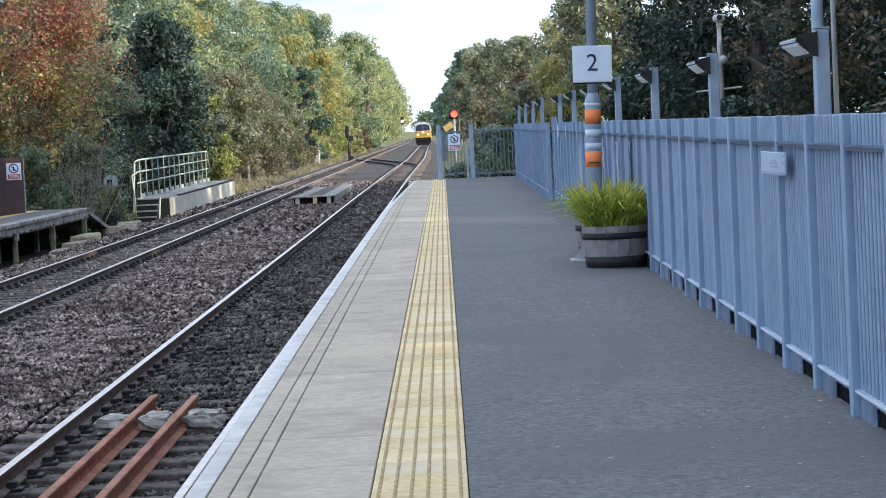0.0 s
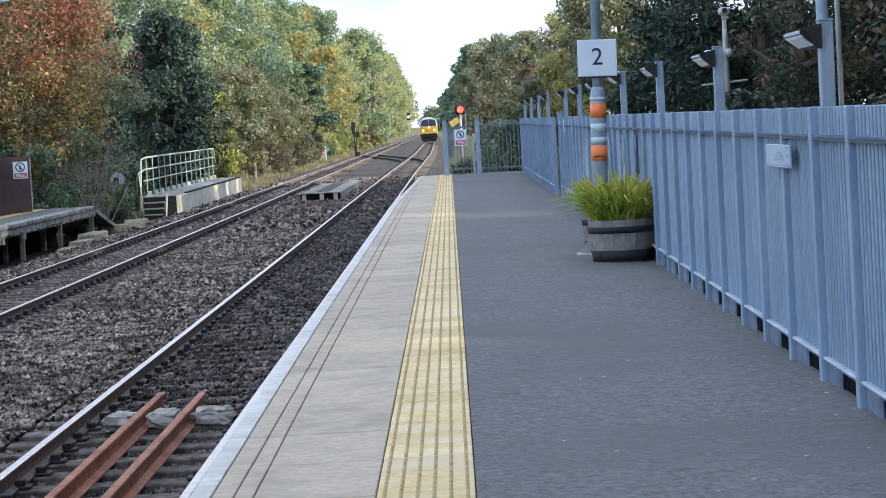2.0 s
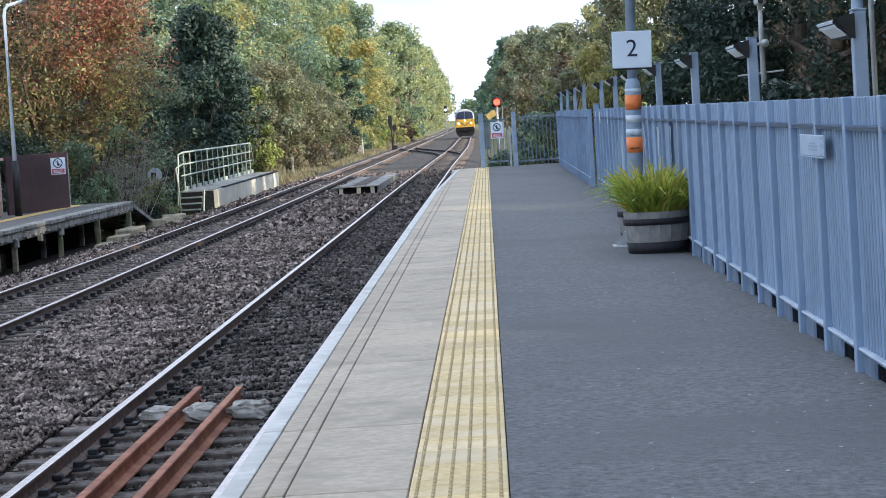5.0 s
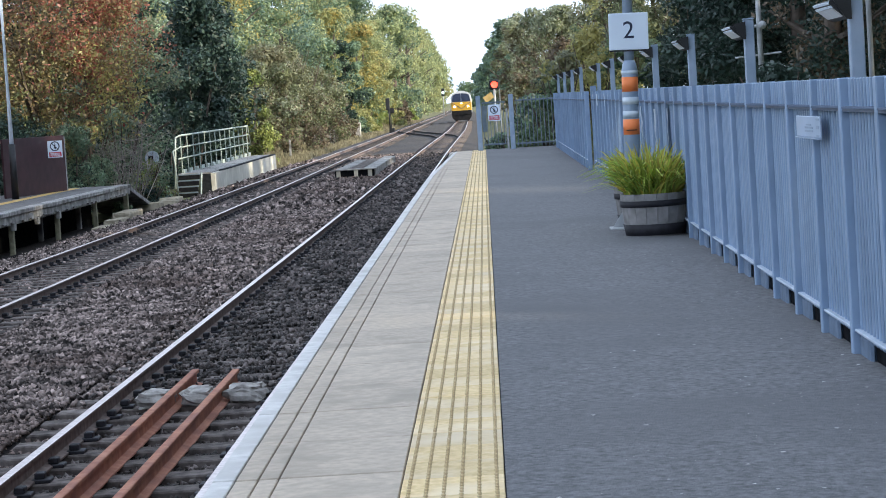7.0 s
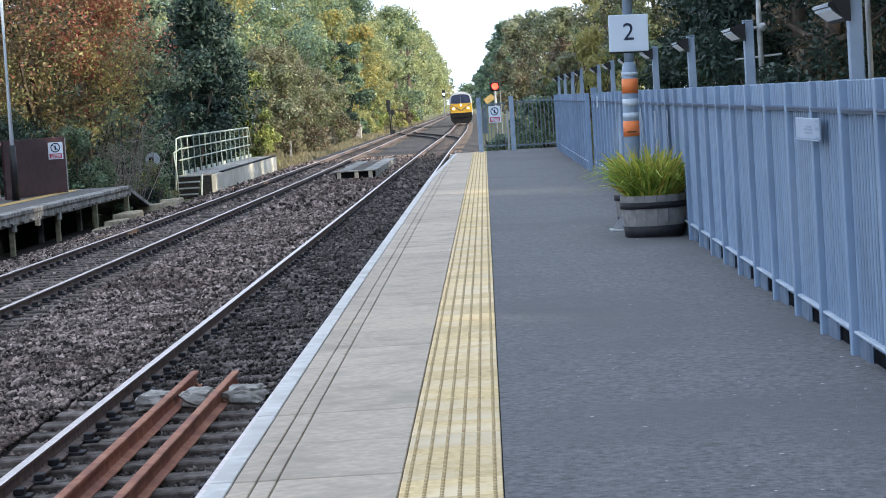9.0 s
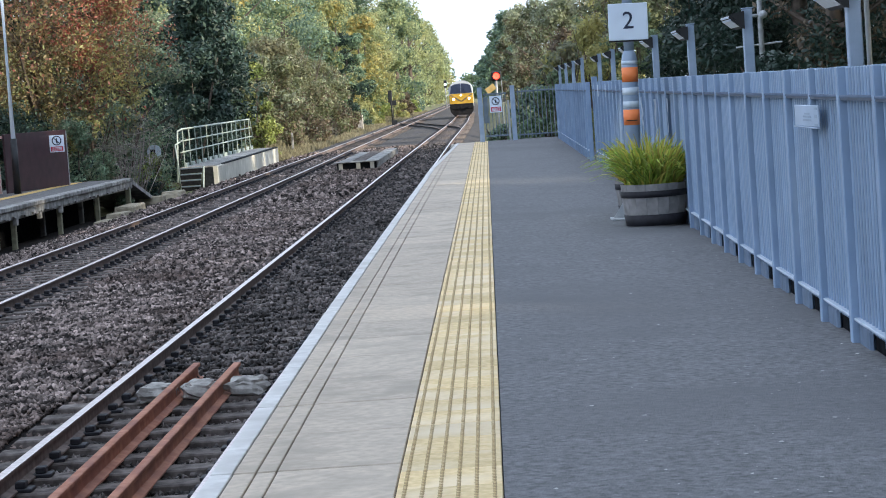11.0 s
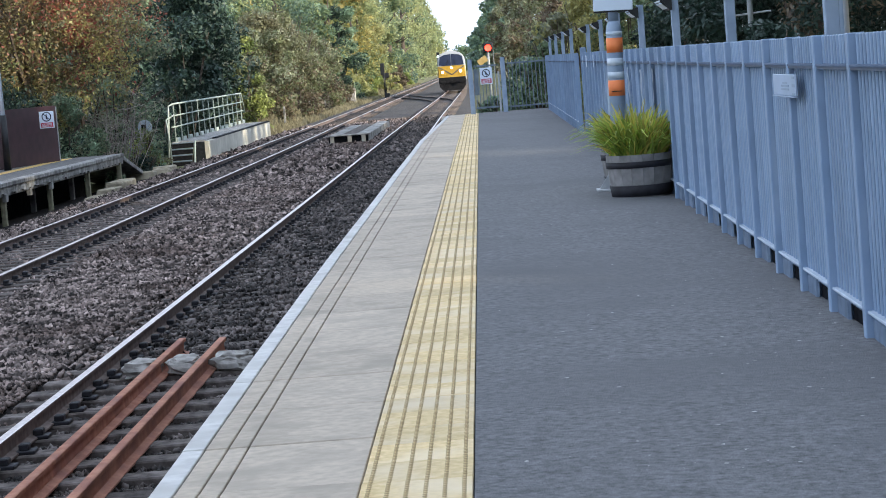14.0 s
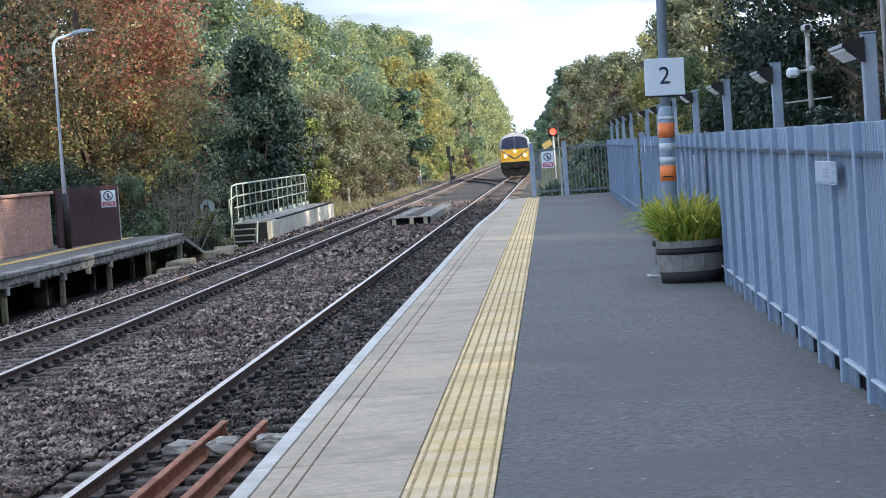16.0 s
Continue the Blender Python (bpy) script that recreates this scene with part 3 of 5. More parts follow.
def fence_x(y):
    return 2.385 + 0.0062 * (y - 11) if y < 44.4 else 2.47 + 0.002 * (y - 45)


def fence_base(y):
    return -0.045 + 0.0021 * (y - 11)


def make_fence():
    first = thing("bar_fence", "blue-grey painted steel vertical bar fence along the platform", "fence", group="platform fences")
    part("post", box(-0.058, 0.032, -0.04, 0.04, -0.12, 1.492, 0.006), FENCE, first)
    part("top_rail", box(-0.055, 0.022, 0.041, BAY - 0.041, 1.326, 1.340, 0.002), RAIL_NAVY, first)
    # Added dark strip draws the shadow under the top rail.
    part("rail_channel", box(-0.05, -0.018, 0.042, BAY - 0.042, 1.312, 1.327), RAIL_SHADE, first)
    # Pale colour paints the sky light caught along this rail.
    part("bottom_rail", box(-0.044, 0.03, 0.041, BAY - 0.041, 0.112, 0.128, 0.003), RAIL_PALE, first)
    # Black sheet added behind the opening to paint the shade under the fence.
    part("gap_cover", box(0.010, 0.020, 0.04, 0.78, -0.12, 0.107), SHADE_BLACK, first, "black sheet standing in for the shade under the fence")
    part("kick_plate", box(-0.022, 0.012, 0.74, BAY - 0.042, -0.085, 0.100, 0.016), KICK, first)
    bar = to_mesh("bar", box(-0.017, 0.015, -0.021, 0.021, 0.08, 1.49, 0.006), FENCE)
    for i in range(11):
        b = part("bar", bar, None, first)
        b.matrix_basis = pose(0, 0.035 + (i + 0.5) * (BAY - 0.07) / 11, 0)
    y0 = 12.52 - 7 * BAY
    first.matrix_basis = pose(fence_x(y0), y0, fence_base(y0), 0, 0, -0.36)
    k = 1
    while y0 + k * BAY < 66.8:
        y = y0 + k * BAY
        copy_thing(first, pose(fence_x(y), y, fence_base(y), 0, random.uniform(-0.15, 0.15), -0.36 if y < 44.4 else -0.11))
        k += 1
    post = thing("gate_post", "wide blue-grey steel post at a break in the fence", "post", (2.60, 44.9, 0.0))
    part("shaft", box(-0.06, 0.06, -0.06, 0.06, -0.12, 1.62, 0.008), FENCE, post)
    for z, h in ((1.32, 0.22),):
        for dy, dx in ((-1.0, -0.06), (-2.6, -0.06), (-5.6, -0.06)):
            s = thing("notice_plate", "small pale blank plate fixed to the fence", "plate", (fence_x(44.9 + dy) - 0.05, 44.9 + dy, fence_base(44) + z))
            part("plate", box(-0.004, 0.004, -0.13, 0.13, -h / 2, h / 2, 0.002), TAPE_GREY, s)
    for y, z0, z1 in ((25.2, 0.62, 1.26), (27.1, 0.66, 1.24), (29.6, 0.70, 1.26)):
        s = thing("torn_banner", "torn strip of pale plastic tied to the fence", "strip", (fence_x(y) - 0.045, y, fence_base(y)))
        bm = bmesh.new()
        pts = [(0.0, (z1 - z0) * i / 8) for i in range(9)]
        left = [bm.verts.new((random.uniform(-0.012, 0.006), -0.10 + random.uniform(-0.04, 0.04), z0 + h)) for _, h in pts]
        right = [bm.verts.new((random.uniform(-0.012, 0.006), 0.10 + random.uniform(-0.04, 0.04), z0 + h)) for _, h in pts]
        for i in range(8):
            bm.faces.new((left[i], right[i], right[i + 1], left[i + 1]))
        bmesh.ops.solidify(bm, geom=bm.faces[:], thickness=0.004)
        part("sheet", bm, TAPE_GREY, s)


def make_plate():
    p = thing("fence_sign", "pale grey metal sign plate with small illegible lettering on the fence", "sign", (2.325, 13.64, 1.175), 0)
    part("plate", box(-0.006, 0.006, -0.48, 0.48, -0.062, 0.062, 0.003), PLATE, p)
    for dy, dz, w, h in ((-0.40, 0.045, 0.05, 0.012), (-0.40, 0.0, 0.05, 0.02), (-0.40, -0.05, 0.05, 0.012), (-0.05, -0.005, 0.16, 0.012), (-0.05, -0.025, 0.16, 0.012), (-0.05, 0.012, 0.1, 0.01)):
        part("lettering_bar", box(-0.009, -0.0062, dy - w, dy + w, dz - h / 2, dz + h / 2), GALV, p)
    part("lower_lip", box(-0.016, 0.004, -0.48, 0.48, -0.072, -0.064, 0.002), GALV, p)


def make_fence_lamps():
    lamp = thing("fence_lamp", "grey steel lamp post with a black wedge-shaped downlight above the fence", "lamp", group="fence lamps")
    part("lamp_post", box(-0.04, 0.04, -0.04, 0.04, -0.1, 2.0, 0.006), GALV, lamp)
    head = prism(((-0.04, 1.968), (-0.145, 1.958), (-0.152, 1.940), (-0.060, 1.858), (-0.04, 1.850)), -0.055, 0.50)
    h = part("lamp_head", head, BLACK, lamp, "black wedge-shaped lamp housing")
    part("diffuser", prism(((-0.128, 1.916), (-0.134, 1.911), (-0.078, 1.864), (-0.071, 1.868)), -0.03, 0.48), LENS, h, "pale ribbed diffuser")
    part("end_cap", prism(((-0.03, 1.985), (-0.132, 1.966), (-0.06, 1.850), (-0.03, 1.845)), -0.075, -0.0565), BLACK, h)
    for a in (0.0, 0.022):
        part("light_strip", prism(((-0.150 + a * 0.62, 1.952 - a), (-0.162 + a * 0.62, 1.948 - a), (-0.152 + a * 0.62, 1.934 - a), (-0.144 + a * 0.62, 1.938 - a)), -0.05, 0.49), SIGN_WHITE, h, "bright pale strip")
    part("post_cap", box(-0.043, 0.043, -0.043, 0.043, 2.0, 2.01, 0.003), GALV, lamp)
    ys = [12.82 + 5.25 * i for i in range(11)]
    for i, y in enumerate(ys):
        x = fence_x(y) + 0.10
        m = pose(x, y, fence_base(y) + 0.02 + min(0.0, 0.0042 * (y - 26)))
        if i == 0:
            lamp.matrix_basis = m
        else:
            copy_thing(lamp, m)


def make_mast():
    m = thing("camera_mast", "pale grey camera mast with a cross-arm behind the fence", "camera mast", (6.08, 46.0, -0.2))
    part("mast_pole", tube([(0, 0, 0), (0, 0, 3.1), (0.0, 0, 3.55)], [0.06, 0.055, 0.04], 12), STEEL, m)
    part("cross_arm", tube([(-0.52, 0, 2.20), (0.42, 0, 2.26)], 0.022, 6), STEEL, m)
    cam_head = part("camera_head", box(-0.10, 0.10, -0.22, 0.22, 3.60, 3.75, 0.04), STEEL, m)
    part("camera_lens", tube([(-0.01, -0.25, 3.68), (-0.01, -0.21, 3.68)], 0.055), BLACK, cam_head)
    part("bracket", box(-0.05, 0.05, -0.05, 0.05, 3.5, 3.62, 0.01), STEEL, m)
    dome = bmesh.new()
    bmesh.ops.create_uvsphere(dome, u_segments=14, v_segments=8, radius=0.085, matrix=pose(0.05, -0.13, 2.83))
    part("side_camera", dome, STEEL, m)
    part("side_arm", tube([(-0.3, -0.06, 2.82), (0.0, 0, 2.82)], 0.035, 6), STEEL, m)
    part("spotlight", box(-0.46, -0.22, -0.2, 0.08, 2.70, 2.90, 0.05), SIGN_WHITE, m)
    col = thing("lamp_column", "tall grey steel lamp column behind the fence", "lamp column", (4.03, 22.0, -0.1))
    part("column", tube([(0, 0, 0), (0, 0, 1.6), (0, 0, 7.0)], [0.075, 0.06, 0.05], 14), GALV, col)
    pipe = thing("conduit_pole", "thin grey conduit pole with a rusty side", "pole", (2.69, 13.5, -0.1))
    part("conduit", tube([(0, 0, 0), (0, 0, 5.0)], 0.016, 8), STEEL, pipe)


def make_sign_pole():
    p = thing("platform_sign_pole", "grey steel pole with orange bands and a white platform number sign", "sign pole", (1.985, 24.9, -0.047))
    p.matrix_basis = pose(1.985, 24.9, -0.047, 0, 1.3, 0)
    part("lower_sleeve", tube([(0, 0, 0), (0, 0, 1.74), (0, 0, 1.80), (0, 0, 1.84)], [0.087, 0.087, 0.075, 0.056], 20), GALV, p)
    part("upper_pole", tube([(0, 0, 1.80), (0, 0, 6.0)], [0.056, 0.05], 18), GALV, p)
    part("base_plate", box(-0.27, 0.2, -0.2, 0.2, 0.0, 0.02, 0.004), STEEL, p)
    part("gusset", prism(((-0.24, 0.02), (-0.085, 0.02), (-0.085, 0.26)), -0.01, 0.01), STEEL, p)
    for z0, z1, mm, lb in ((1.50, 1.66, ORANGE, "orange reflective band"), (1.03, 1.20, ORANGE, "orange reflective band"), (1.22, 1.29, TAPE_GREY, "torn pale tape"), (1.36, 1.44, TAPE_GREY, "torn pale tape"), (1.69, 1.73, TAPE_GREY, "torn pale tape")):
        part("band", tube([(0, 0, z0), (0, 0, z1)], 0.0895, 20), mm, p, lb)
    part("tape_edge", box(-0.06, 0.05, -0.095, -0.06, 1.075, 1.085), BLACK, p)
    s = part("sign_board", box(-0.215, 0.215, -0.075, -0.057, 1.955, 2.355, 0.006), SIGN_WHITE, p, "square white platform number sign")
    # Near-black strip stands in for the shadow along the board's lower edge.
    part("sign_shadow_edge", box(-0.213, 0.213, -0.07, -0.04, 1.938, 1.953), HOOP, s)
    lettering("2", 0.265, SIGN_NAVY, s, Matrix.Translation((0.0, -0.077, 2.16)) @ pose(0, 0, 0, 90, 0, 0))
    part("clamp", box(-0.07, 0.07, -0.06, 0.065, 2.22, 2.25, 0.003), STEEL, p)


def make_tub(at, n, seed):
    t = thing("barrel_planter", "half oak barrel planter with dark hoops holding bright green ornamental grass", "planter", at, seed * 31, group="barrel planters")
    sides = 18
    for i in range(sides):
        bm = bmesh.new()
        a0, a1 = 2 * math.pi * (i + 0.012) / sides, 2 * math.pi * (i + 0.988) / sides
        rows = []
        for z, r in ((0.0, 0.300), (0.15, 0.325), (0.30, 0.342), (0.44, 0.350)):
            rows.append([bm.verts.new((rr * math.cos(a), rr * math.sin(a), z)) for rr, a in ((r, a0), (r, a1), (r - 0.025, a1), (r - 0.025, a0))])
        for a, b in zip(rows, rows[1:]):
            for k in range(4):
                bm.faces.new((a[k], a[(k + 1) % 4], b[(k + 1) % 4], b[k]))
        bm.faces.new(rows[0][::-1])
        bm.faces.new(rows[-1])
        part("stave", bm, STAVE, t)
    for z0, z1, r0, r1 in ((0.01, 0.125, 0.305, 0.324), (0.305, 0.37, 0.345, 0.349)):
        part("hoop", lathe(((r0, z0), (r0 + 0.006, z0), (r1 + 0.006, z1), (r1, z1)), 36), HOOP, t, "dark iron hoop")
    part("soil", lathe(((0.33, 0.40), (0.15, 0.415), (0.001, 0.42)), 24), SOIL, t)
    rng = np.random.default_rng(seed)
    for mat, count, reach, lift in ((BLADE, n, 1.0, 1.0), (BLADE_GOLD, n // 2, 0.75, 1.06)):
        verts, faces = [], []
        for _ in range(count):
            a, r0 = rng.uniform(0, 6.283), 0.29 * math.sqrt(rng.random())
            out, length, w = (rng.uniform(0.03, 0.34) + r0 * 0.70) * reach, rng.uniform(0.24, 0.68) * lift, rng.uniform(0.009, 0.021)
            a2 = a + rng.normal(scale=0.6)
            bx, by = r0 * math.cos(a), r0 * math.sin(a)
            turn = rng.uniform(0, 3.14)
            tx, ty = math.cos(turn), math.sin(turn)
            k = len(verts)
            droop = 0.55 * min(out * 2.4, 1.25)
            for j in range(6):
                u = j / 5
                px, py = bx + out * u ** 1.5 * math.cos(a2), by + out * u ** 1.5 * math.sin(a2)
                pz = 0.41 + length * (u - droop * u * u * u)
                ww = w * (1 - 0.9 * u * u)
                verts += [(px - tx * ww, py - ty * ww, pz), (px + tx * ww, py + ty * ww, pz)]
            faces += [(k + 2 * j, k + 2 * j + 1, k + 2 * j + 3, k + 2 * j + 2) for j in range(5)]
        g = new("grass_clump", mesh_np("grass_clump", verts, faces, mat))
        g.parent = t
        tagged(g, "bright green arching grass blades" if mat is BLADE else "golden yellow upright grass blades")


def prohibition_sign(parent, m, w, h):
    """A white notice with a dark ring symbol over a red lettered panel."""
    s = part("notice", box(-w / 2, w / 2, -0.008, 0.008, -h / 2, h / 2, 0.003), SIGN_WHITE, parent, "white warning notice with a ringed symbol and red panel")
    s.matrix_basis = m
    ring = bmesh.new()
    r, r2, cz = w * 0.33, w * 0.26, h * 0.18
    for i in range(24):
        a, b = 2 * math.pi * i / 24, 2 * math.pi * (i + 1) / 24
        vs = [ring.verts.new((q * math.cos(x), -0.011, cz + q * math.sin(x))) for q, x in ((r, a), (r, b), (r2, b), (r2, a))]
        ring.faces.new(vs)
    part("symbol_ring", ring, SIGN_NAVY, s)
    bar = box(-r, r, -0.0125, -0.0105, -0.01, 0.01)
    bmesh.ops.rotate(bar, verts=bar.verts, cent=(0, 0, 0), matrix=Matrix.Rotation(radians(45), 3, "Y"))
    bmesh.ops.translate(bar, verts=bar.verts, vec=(0, 0, cz))
    part("symbol_bar", bar, SIGN_NAVY, s)
    mark = bmesh.new()
    for cx, cw, z0, z1 in ((0, 0.05, -0.16, 0.10), (0, 0.035, 0.12, 0.19), (0.04, 0.03, -0.2, -0.1)):
        box(cx * w - cw * w, cx * w + cw * w, -0.0118, -0.0102, cz + z0 * w, cz + z1 * w, 0, mark)
    part("symbol", mark, SIGN_NAVY, s)
    part("red_panel", box(-w * 0.42, w * 0.42, -0.011, -0.0085, -h * 0.44, -h * 0.17), SIGN_RED, s)
    for dz in (-0.24, -0.31, -0.38):
        part("lettering_bar", box(-w * 0.33, w * 0.33, -0.013, -0.0112, h * (dz - 0.015), h * (dz + 0.015)), SIGN_WHITE, s)


def make_end_gate():
    g = thing("end_gate", "grey steel barred gate with a warning notice", "gate", (0.25, 67.0, 0.0))
    part("gate_post", box(-0.07, 0.07, -0.07, 0.07, -0.2, 1.62, 0.01), GALV, g)
    part("lock_plate", box(0.09, 0.22, -0.02, 0.02, 0.55, 1.32, 0.006), END_STEEL, g)
    part("gate_post", box(0.90, 1.04, -0.07, 0.07, -0.2, 1.62, 0.01), GALV, g)
    part("stub_post", box(0.80, 0.86, -0.04, 0.04, -0.2, 1.2, 0.006), STEEL, g)
    for z in (0.14, 1.38):
        part("gate_rail", box(0.10, 0.79, -0.02, 0.02, z, z + 0.05, 0.004), END_STEEL, g)
    for i in range(7):
        part("gate_bar", box(0.13 + i * 0.1, 0.15 + i * 0.1, -0.011, 0.011, 0.16, 1.40, 0.003), END_STEEL, g)
    prohibition_sign(g, pose(0.46, -0.05, 1.10), 0.36, 0.49)
    f = thing("end_fence", "grey steel vertical bar fence across the platform end", "fence", (1.32, 67.0, 0.0))
    for z in (0.12, 1.40):
        part("fence_rail", box(0.0, 1.28, -0.02, 0.02, z, z + 0.045, 0.004), END_STEEL, f)
    me = to_mesh("fence_bar", box(-0.012, 0.012, -0.012, 0.012, 0.04, 1.52, 0.004), END_STEEL)
    for i in range(11):
        b = part("fence_bar", me, None, f)
        b.matrix_basis = pose(0.06 + i * 0.116, 0.0, 0)
    r = thing("end_ramp", "pale concrete step and kerb beyond the platform end", "ramp")
    part("step", box(-0.75, 0.10, 68.4, 69.6, -1.4, -0.10, 0.02), CONCRETE, r)
    part("ramp_top", prism(((69.7, -1.4), (69.7, -0.16), (80, -1.1), (80, -1.4)), -0.55, -0.10, axis="x"), CONCRETE, r)
    part("kerb_strip", box(-0.72, 0.2, 68.62, 68.80, -0.095, -0.04, 0.01), WHITE_PAINT, r)


def make_signal():
    s = thing("signal", "black colour-light signal showing red with a yellow board", "railway signal", (1.12, 136, -0.9))
    part("signal_post", tube([(0, 0.1, -0.4), (0, 0.1, 3.6)], 0.07), STEEL, s)
    part("signal_head", box(-0.30, 0.34, 0.0, 0.18, 3.02, 3.64, 0.08), BLACK, s)
    lamp = lathe(((0.001, 0.0), (0.15, 0.012), (0.20, 0.03)), 20)
    l = part("red_lamp", lamp, LIT, s, "glowing red signal lamp")
    l.matrix_basis = pose(0.02, -0.035, 3.33, 90, 0, 0)
    part("hood", lathe(((0.26, 0.0), (0.26, 0.16), (0.24, 0.16), (0.24, 0.0)), 18), BLACK, s).matrix_basis = pose(0.02, -0.01, 3.33, 90, 0, 0)
    board = part("identity_board", box(-0.68, -0.08, -0.03, 0.0, 2.40, 2.78, 0.01), surface("faded_yellow_board", (0.40, 0.28, 0.10), (0.50, 0.36, 0.15), 4, 0.6, 0.0), s, "faded yellow board")
    board.matrix_basis = Matrix.Translation((-0.36, 0, 2.6)) @ pose(0, 0, 0, 0, -32, 0) @ Matrix.Translation((0.36, 0, -2.6))
    part("ladder", box(0.3, 0.34, 0.2, 0.24, -0.4, 3.2), STEEL, s)


def make_far_signal():
    s = thing("ground_signal", "small dark trackside signal post with a ladder", "railway signal", (-9.05, 225, -1.3))
    part("signal_post", tube([(0, 0, 0), (0, 0, 3.2)], 0.08, 8), BLACK, s)
    part("signal_head", box(-0.30, 0.10, -0.1, 0.1, 2.5, 3.7, 0.05), BLACK, s)
    part("lower_board", box(-0.15, 0.5, -0.06, 0.06, 2.2, 2.7, 0.04), BLACK, s)
    part("ladder", box(0.10, 0.18, -0.03, 0.03, 0.3, 2.3, 0.01), BLACK, s)
    part("foot_box", box(-0.1, 0.45, -0.2, 0.2, 0.0, 0.7, 0.03), BLACK, s)
    c = thing("trackside_cabinet", "small pale trackside equipment cabinet", "cabinet", (-11.3, 205, -1.2))
    part("cabinet_body", box(-0.4, 0.4, -0.3, 0.3, 0.0, 1.5, 0.04), CONCRETE, c)
    part("cabinet_door", box(-0.35, 0.35, -0.315, -0.302, 0.15, 1.4, 0.005), BAG, c)
    f = thing("distant_signal_lamp", "small pale green distant signal light beside the line", "railway signal", (-7.0, 420, -1.0))
    part("signal_post", tube([(0, 0.2, 0), (0, 0.2, 4.8)], 0.08, 8), STEEL, f)
    part("signal_head", box(-0.3, 0.3, 0.1, 0.3, 4.0, 5.4, 0.05), BLACK, f)
    part("green_lamp", lathe(((0.001, 0.0), (0.22, 0.02), (0.25, 0.05)), 16), SIGNAL_GREEN, f, "pale lit lamp").matrix_basis = pose(0, 0.05, 4.6, 90, 0, 0)


def make_trackside():
    for x, y, lab in ((-2.50, 13.3, 0), (-2.09, 13.1, 1)):
        r = thing("spare_rail", "rust-orange spare steel rail lying between the running rails", "rail", group="spare rails")
        pts = [(x, -6 + (21.55 + 6 - 0.2 * lab) * u, -0.925) for u in (0, 0.25, 0.5, 0.75, 1)]
        part("rail_length", swept_rail(pts), [RUST, RUST], r)
    rnd = random.Random(3)
    for x, w in ((-2.66, 0.17), (-2.27, 0.165), (-1.86, 0.18)):
        bag = bmesh.new()
        bmesh.ops.create_uvsphere(bag, u_segments=20, v_segments=12, radius=1.0)
        for v in bag.verts:
            n = noise.noise(v.co * 1.6 + Vector((x * 7, 0, 0))) * 0.35 + noise.noise(v.co * 3.6 + Vector((x * 3, 2, 0))) * 0.24
            c = Vector((math.copysign(abs(v.co.x) ** 0.6, v.co.x), math.copysign(abs(v.co.y) ** 0.7, v.co.y), math.copysign(abs(v.co.z) ** 0.7, v.co.z))) * (1 + n)
            v.co = Vector((c.x * w, c.y * 0.17, max(c.z, -0.75) * 0.085))
        b = thing("sandbag", "pale grey lumpy sandbag lying on the sleepers", "sandbag", (x, 20.1 + rnd.uniform(-0.12, 0.12), -1.01), rnd.uniform(-12, 4), group="sandbags")
        part("sack", bag, BAG, b)
    t = thing("trough_deck", "low concrete and timber deck between the tracks", "cable deck", (-4.55, 84, 0))
    part("front_edge", box(-0.85, 0.85, -0.22, 0.1, -0.79, -0.74, 0.01), PLANK, t)
    # Black block between the struts stands for shade under the planks.
    part("void", box(-0.74, 0.74, -0.05, 0.08, -1.2, -0.80), SHADE_BLACK, t, "black block standing in for the shade under the deck")
    for x in (-0.68, -0.02, 0.5):
        part("strut", box(x, x + 0.15, -0.18, -0.06, -1.2, -0.795, 0.008), CONCRETE, t, "pale short support")
    for x0, x1, y1, mm in ((-0.76, -0.30, 15, PLANK), (-0.27, 0.22, 16, SLEEPER), (0.26, 0.78, 19, PLANK)):
        part("deck_plank", box(x0, x1, 0.12, y1, -1.15, -0.76, 0.012), mm, t)


